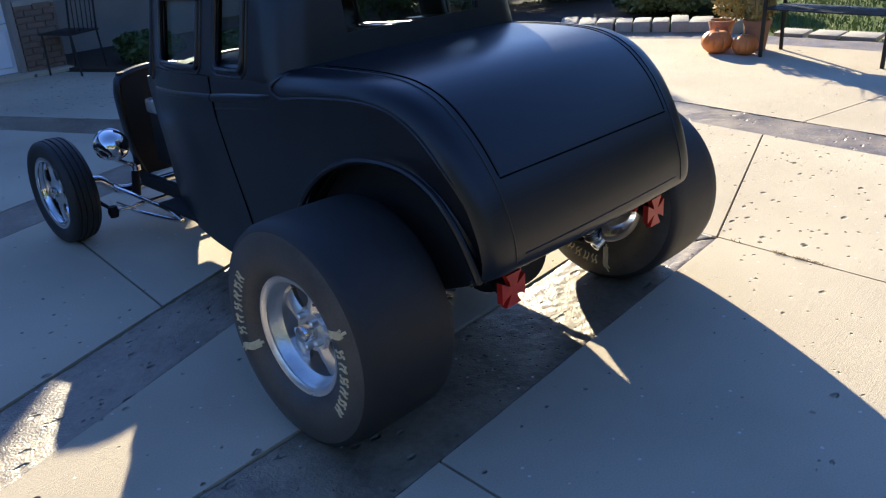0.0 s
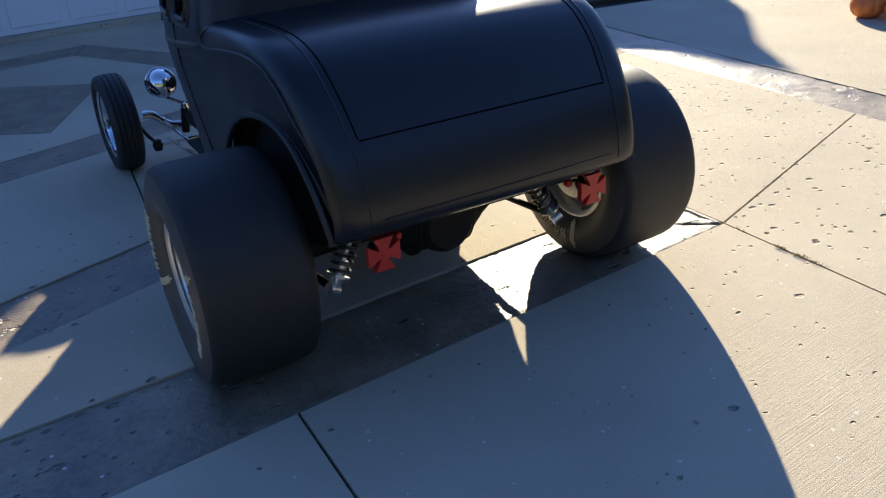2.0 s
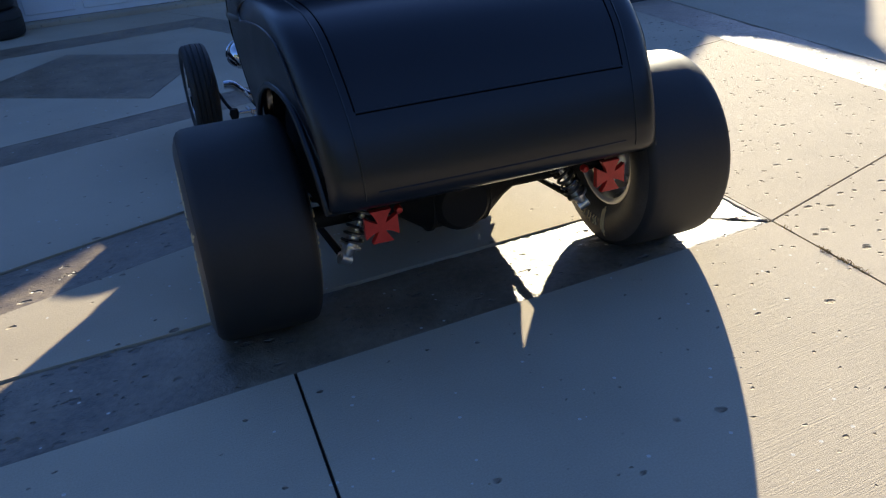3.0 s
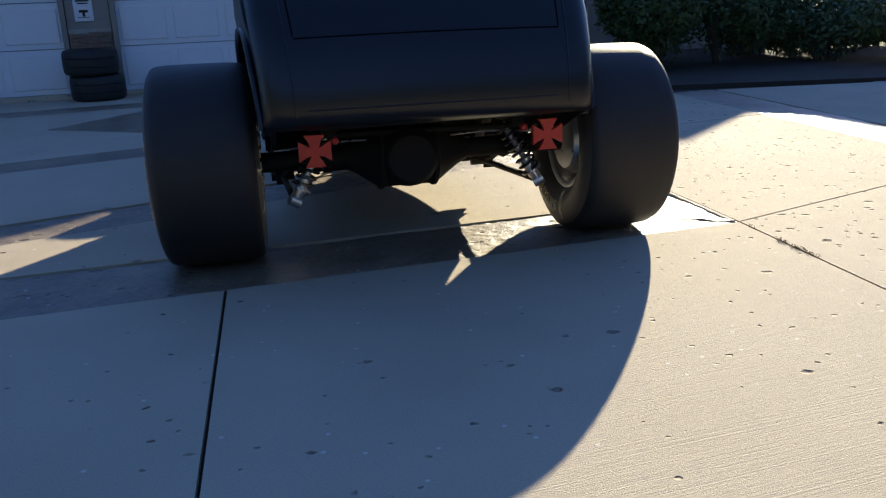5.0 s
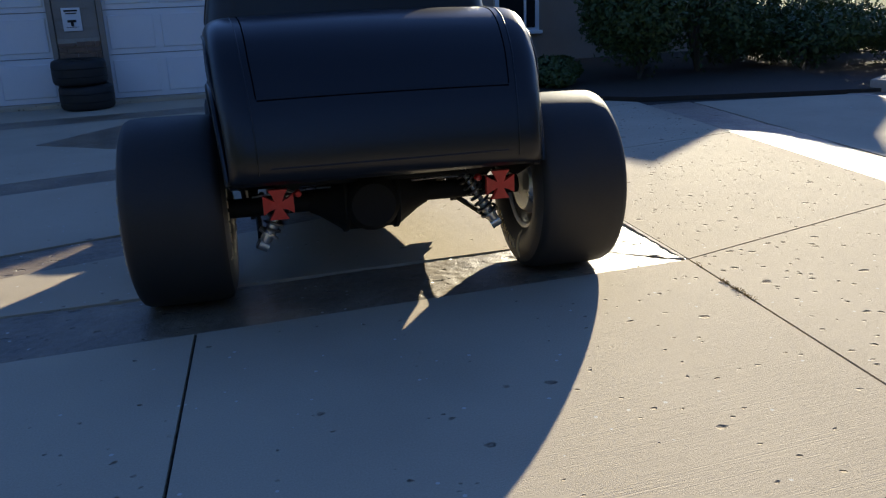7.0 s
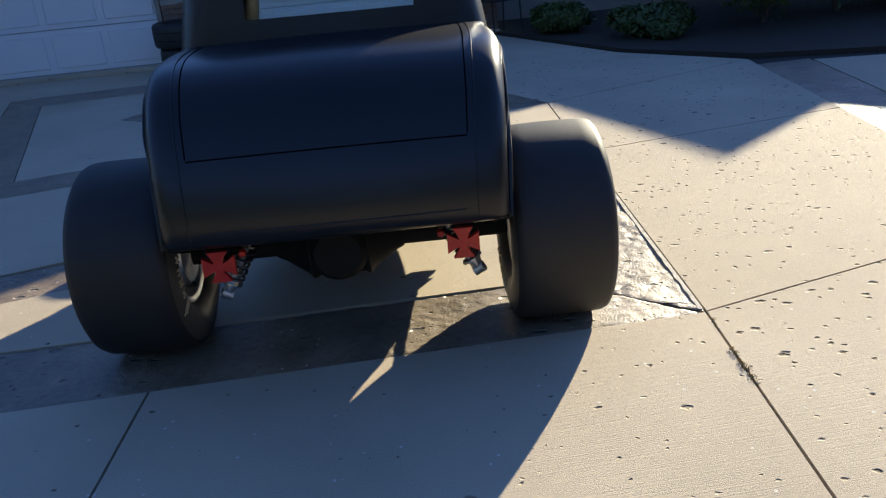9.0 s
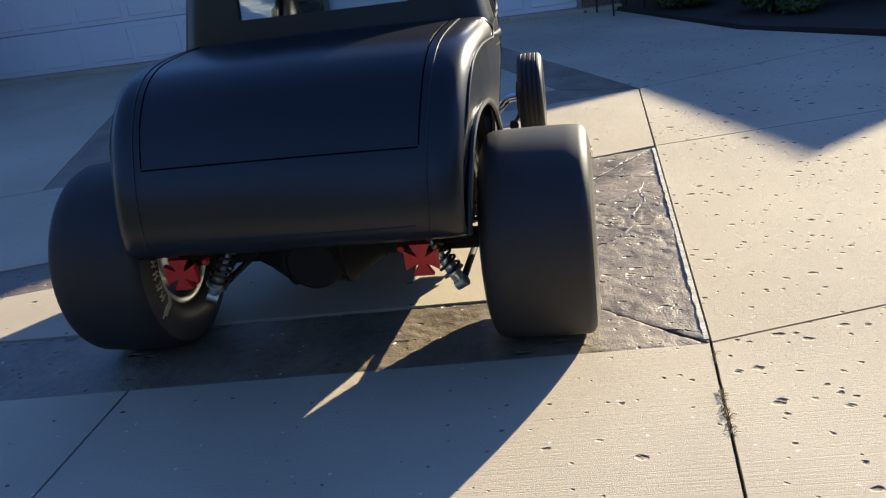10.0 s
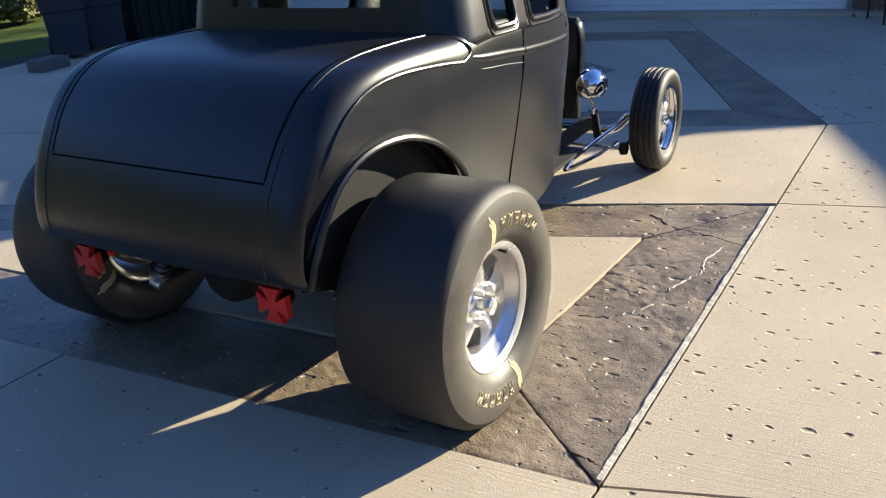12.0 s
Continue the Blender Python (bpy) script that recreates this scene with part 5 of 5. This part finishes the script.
def wheelie_bin(x, y, yaw, h=1.05):
    b = empty("wheelie_bin", pose(x, y, 0, 0, 0, yaw), label="dark blue-grey plastic wheelie bin, lid shut", category="bin", group="bins by the garage")
    rows = [[(sx * (0.20 + 0.05 * t), sy * (0.24 + 0.06 * t), 0.06 + t * (h - 0.12)) for sx, sy in ((-1, -1), (1, -1), (1, 1), (-1, 1))] for t in (0, 0.02, 0.55, 0.57, 1)]
    for r, row in enumerate(rows):
        if r == 3:
            rows[r] = [(x_ * 1.05, y_ * 1.05, z_) for x_, y_, z_ in row]
        if r == 4:
            rows[r] = [(x_ * 1.06, y_ * 1.06, z_) for x_, y_, z_ in row]
    bm = grid(rows, True)
    bmesh.ops.contextual_create(bm, geom=[e for e in bm.edges if e.is_boundary and all(v.co.z < 0.1 for v in e.verts)])
    part("tub", bm, PLASTIC, b, smooth=False)
    part("lid", box((0.55, 0.66, 0.06), (0, 0, h - 0.03), 0.025), PLASTIC, b)
    part("handle", tube([(-0.19, 0.33, h - 0.08), (-0.17, 0.37, h - 0.06), (0.17, 0.37, h - 0.06), (0.19, 0.33, h - 0.08)], 0.014, 8), PLASTIC, b)
    for sx in (-0.25, 0.25):
        part("wheel", lathe([(-0.03, 0.0), (-0.03, 0.09), (-0.02, 0.10), (0.02, 0.10), (0.03, 0.09), (0.03, 0)], "x", 24), RUBBER, b, m=Matrix.Translation((sx * 0.85, 0.22, 0.10)))


wheelie_bin(-8.22, 5.30, 52, 1.02)
wheelie_bin(-8.20, 5.86, 52, 0.98)
shed = empty("storage_shed", label="very dark green storage shed beside the garage", category="shed")
part("wall", box((0.6, 1.7, 2.1), (-8.36, 7.1, 1.05), 0.01), SHEDGREEN, shed)
for k in range(9):
    part("batten", box((0.02, 0.03, 2.0), (-8.045, 6.33 + k * 0.19, 1.02), 0.004), SHEDGREEN, shed)
part("roof", box((0.8, 1.9, 0.06), (-8.36, 7.1, 2.13), 0.01), ROOF, shed)
rng = random.Random(12)
y = 4.42
while y < 4.7:
    w = rng.uniform(0.34, 0.46)
    st = part("edging_stone", box((0.26, w - 0.012, 0.13), (0, 0, 0), 0.014, seg=2), KERB)
    st.matrix_world = pose(-7.82 + rng.uniform(-0.01, 0.01), y + w / 2, 0.064, 0, 0, rng.uniform(-2, 2))
    tagged(st, "dark grey stone kerb block along the driveway", "stone block", "kerb blocks by the garage")
    y += w

# ---- distance ----
# from k = 26: unseen inner ring added to darken reflections in the car's tail
for k in range(40):
    a = radians(-70 + k * 13.5) if k < 26 else radians(96 + (k - 26) * 12.5)
    r = 30 + 6 * math.sin(k * 1.7) if k < 26 else 23 + 2 * math.sin(k * 2.3)
    x, y = r * math.sin(a), r * math.cos(a)
    rng = random.Random(100 + k)
    t = empty("tree", pose(x, y, -0.06, 0, 0, rng.uniform(0, 360)), label="leafy tree standing beyond the lawn", category="tree", group="trees in the distance")
    deg = math.degrees(a)
    h = rng.uniform(4, 5.2) if 15 < deg < 65 else rng.uniform(7.5, 9.5) if 100 < deg < 260 else rng.uniform(6, 9)
    bm = bmesh.new()
    tube([(0, 0, 0), (0.1, 0, h * 0.3), (0, 0.1, h * 0.7)], [0.25, 0.18, 0.06], 8, bm=bm)
    for q in range(5):
        b = rng.uniform(0, 6.28)
        tube([(0.05, 0, h * 0.3), (0.9 * math.cos(b), 0.9 * math.sin(b), h * 0.5), (1.7 * math.cos(b), 1.7 * math.sin(b), h * 0.7)], [0.12, 0.07, 0.02], 6, bm=bm)
    part("trunk", bm, BARK, t)
    blobs = [(rng.uniform(-1.5, 1.5), rng.uniform(-1.5, 1.5), h * rng.uniform(0.2, 0.92), 1.5 + h * 0.06, 1.5 + h * 0.06, 1.3 + h * 0.05) for _ in range(12)]
    leaf_cloud("crown", blobs, 260, 0.3 if 95 < deg < 265 else 0.16, LEAF if k % 3 else LEAFY, rng, t)

# unseen tree added so its crown casts leafy shade inside the roof's shadow
shade_tree = empty("tree", pose(11.28, 13.4, -0.06), label="slim leafy tree out of view, added to cast shade towards the patio", category="tree", group="trees in the distance")
part("trunk", tube([(0, 0, 0), (0.05, 0.02, 2.0), (0, 0.05, 4.3)], [0.12, 0.09, 0.03], 8), BARK, shade_tree)
rng = random.Random(77)
part("limb", tube([(0.03, 0, 3.2), (0.25, 0.1, 3.8), (0.4, 0.15, 4.2)], [0.05, 0.03, 0.01], 6), BARK, shade_tree)
part("limb", tube([(0.03, 0, 3.3), (-0.25, -0.1, 3.8), (-0.42, -0.1, 4.1)], [0.05, 0.03, 0.01], 6), BARK, shade_tree)
leaf_cloud("crown", [(0, 0, 4.25, 0.62, 0.62, 0.5), (0.25, -0.1, 4.1, 0.42, 0.42, 0.36), (-0.25, 0.1, 4.15, 0.42, 0.42, 0.36), (0.0, 0.0, 4.0, 0.4, 0.4, 0.3)], 1500, 0.085, LEAF, rng, shade_tree)


def iron_chair(x, y, yaw):
    """A slender wrought-iron patio chair."""
    c = empty("patio_chair", pose(x, y, 0.0, 0, 0, yaw), label="black wrought-iron patio chair by the garage door", category="chair")
    for sx in (-0.2, 0.2):
        part("leg", tube([(sx, -0.2, 0.0), (sx, -0.19, 0.44)], 0.011, 8), IRON, c)
        part("leg", tube([(sx, 0.24, 0.0), (sx, 0.2, 0.44), (sx * 0.95, 0.26, 0.92)], 0.011, 8), IRON, c)
    part("seat", box((0.44, 0.44, 0.02), (0, 0, 0.445), 0.006), IRON, c)
    part("top_rail", tube(smooth_path([(-0.19, 0.26, 0.92), (0, 0.27, 0.97), (0.19, 0.26, 0.92)], 6), 0.011, 8), IRON, c)
    for k in range(-2, 3):
        part("spindle", tube([(k * 0.065, 0.21, 0.46), (k * 0.07, 0.26, 0.94)], 0.006, 6), IRON, c)


iron_chair(0.74, 7.72, 200)


WEEDS = ((-0.045, -0.33, 30), (-0.052, -0.41, 36), (-0.06, -0.50, 22), (-0.012, -0.10, 8))


def dry_weed(x, y, n, seed):
    """A small withered tuft growing out of a joint."""
    rng = random.Random(seed)
    w = empty("dry_weed", pose(x, y, -0.008), label="small withered brown weed growing in the slab joint", category="weed", group="weeds in the slab joint")
    bm = bmesh.new()
    for _ in range(n):
        a, r, h = rng.uniform(0, 6.28), rng.uniform(0.004, 0.03), rng.uniform(0.006, 0.022)
        o = Vector((rng.uniform(-0.006, 0.006), rng.uniform(-0.035, 0.035), 0))
        tube([o, o + Vector((r * 0.5 * math.cos(a), r * 0.5 * math.sin(a), h)), o + Vector((r * math.cos(a), r * math.sin(a), h * 0.7))], [0.0015, 0.0013, 0.0005], 4, bm=bm)
    part("blade", bm, STALK, w)


for k, (x, y, n) in enumerate(WEEDS):
    dry_weed(x, y, n, k)
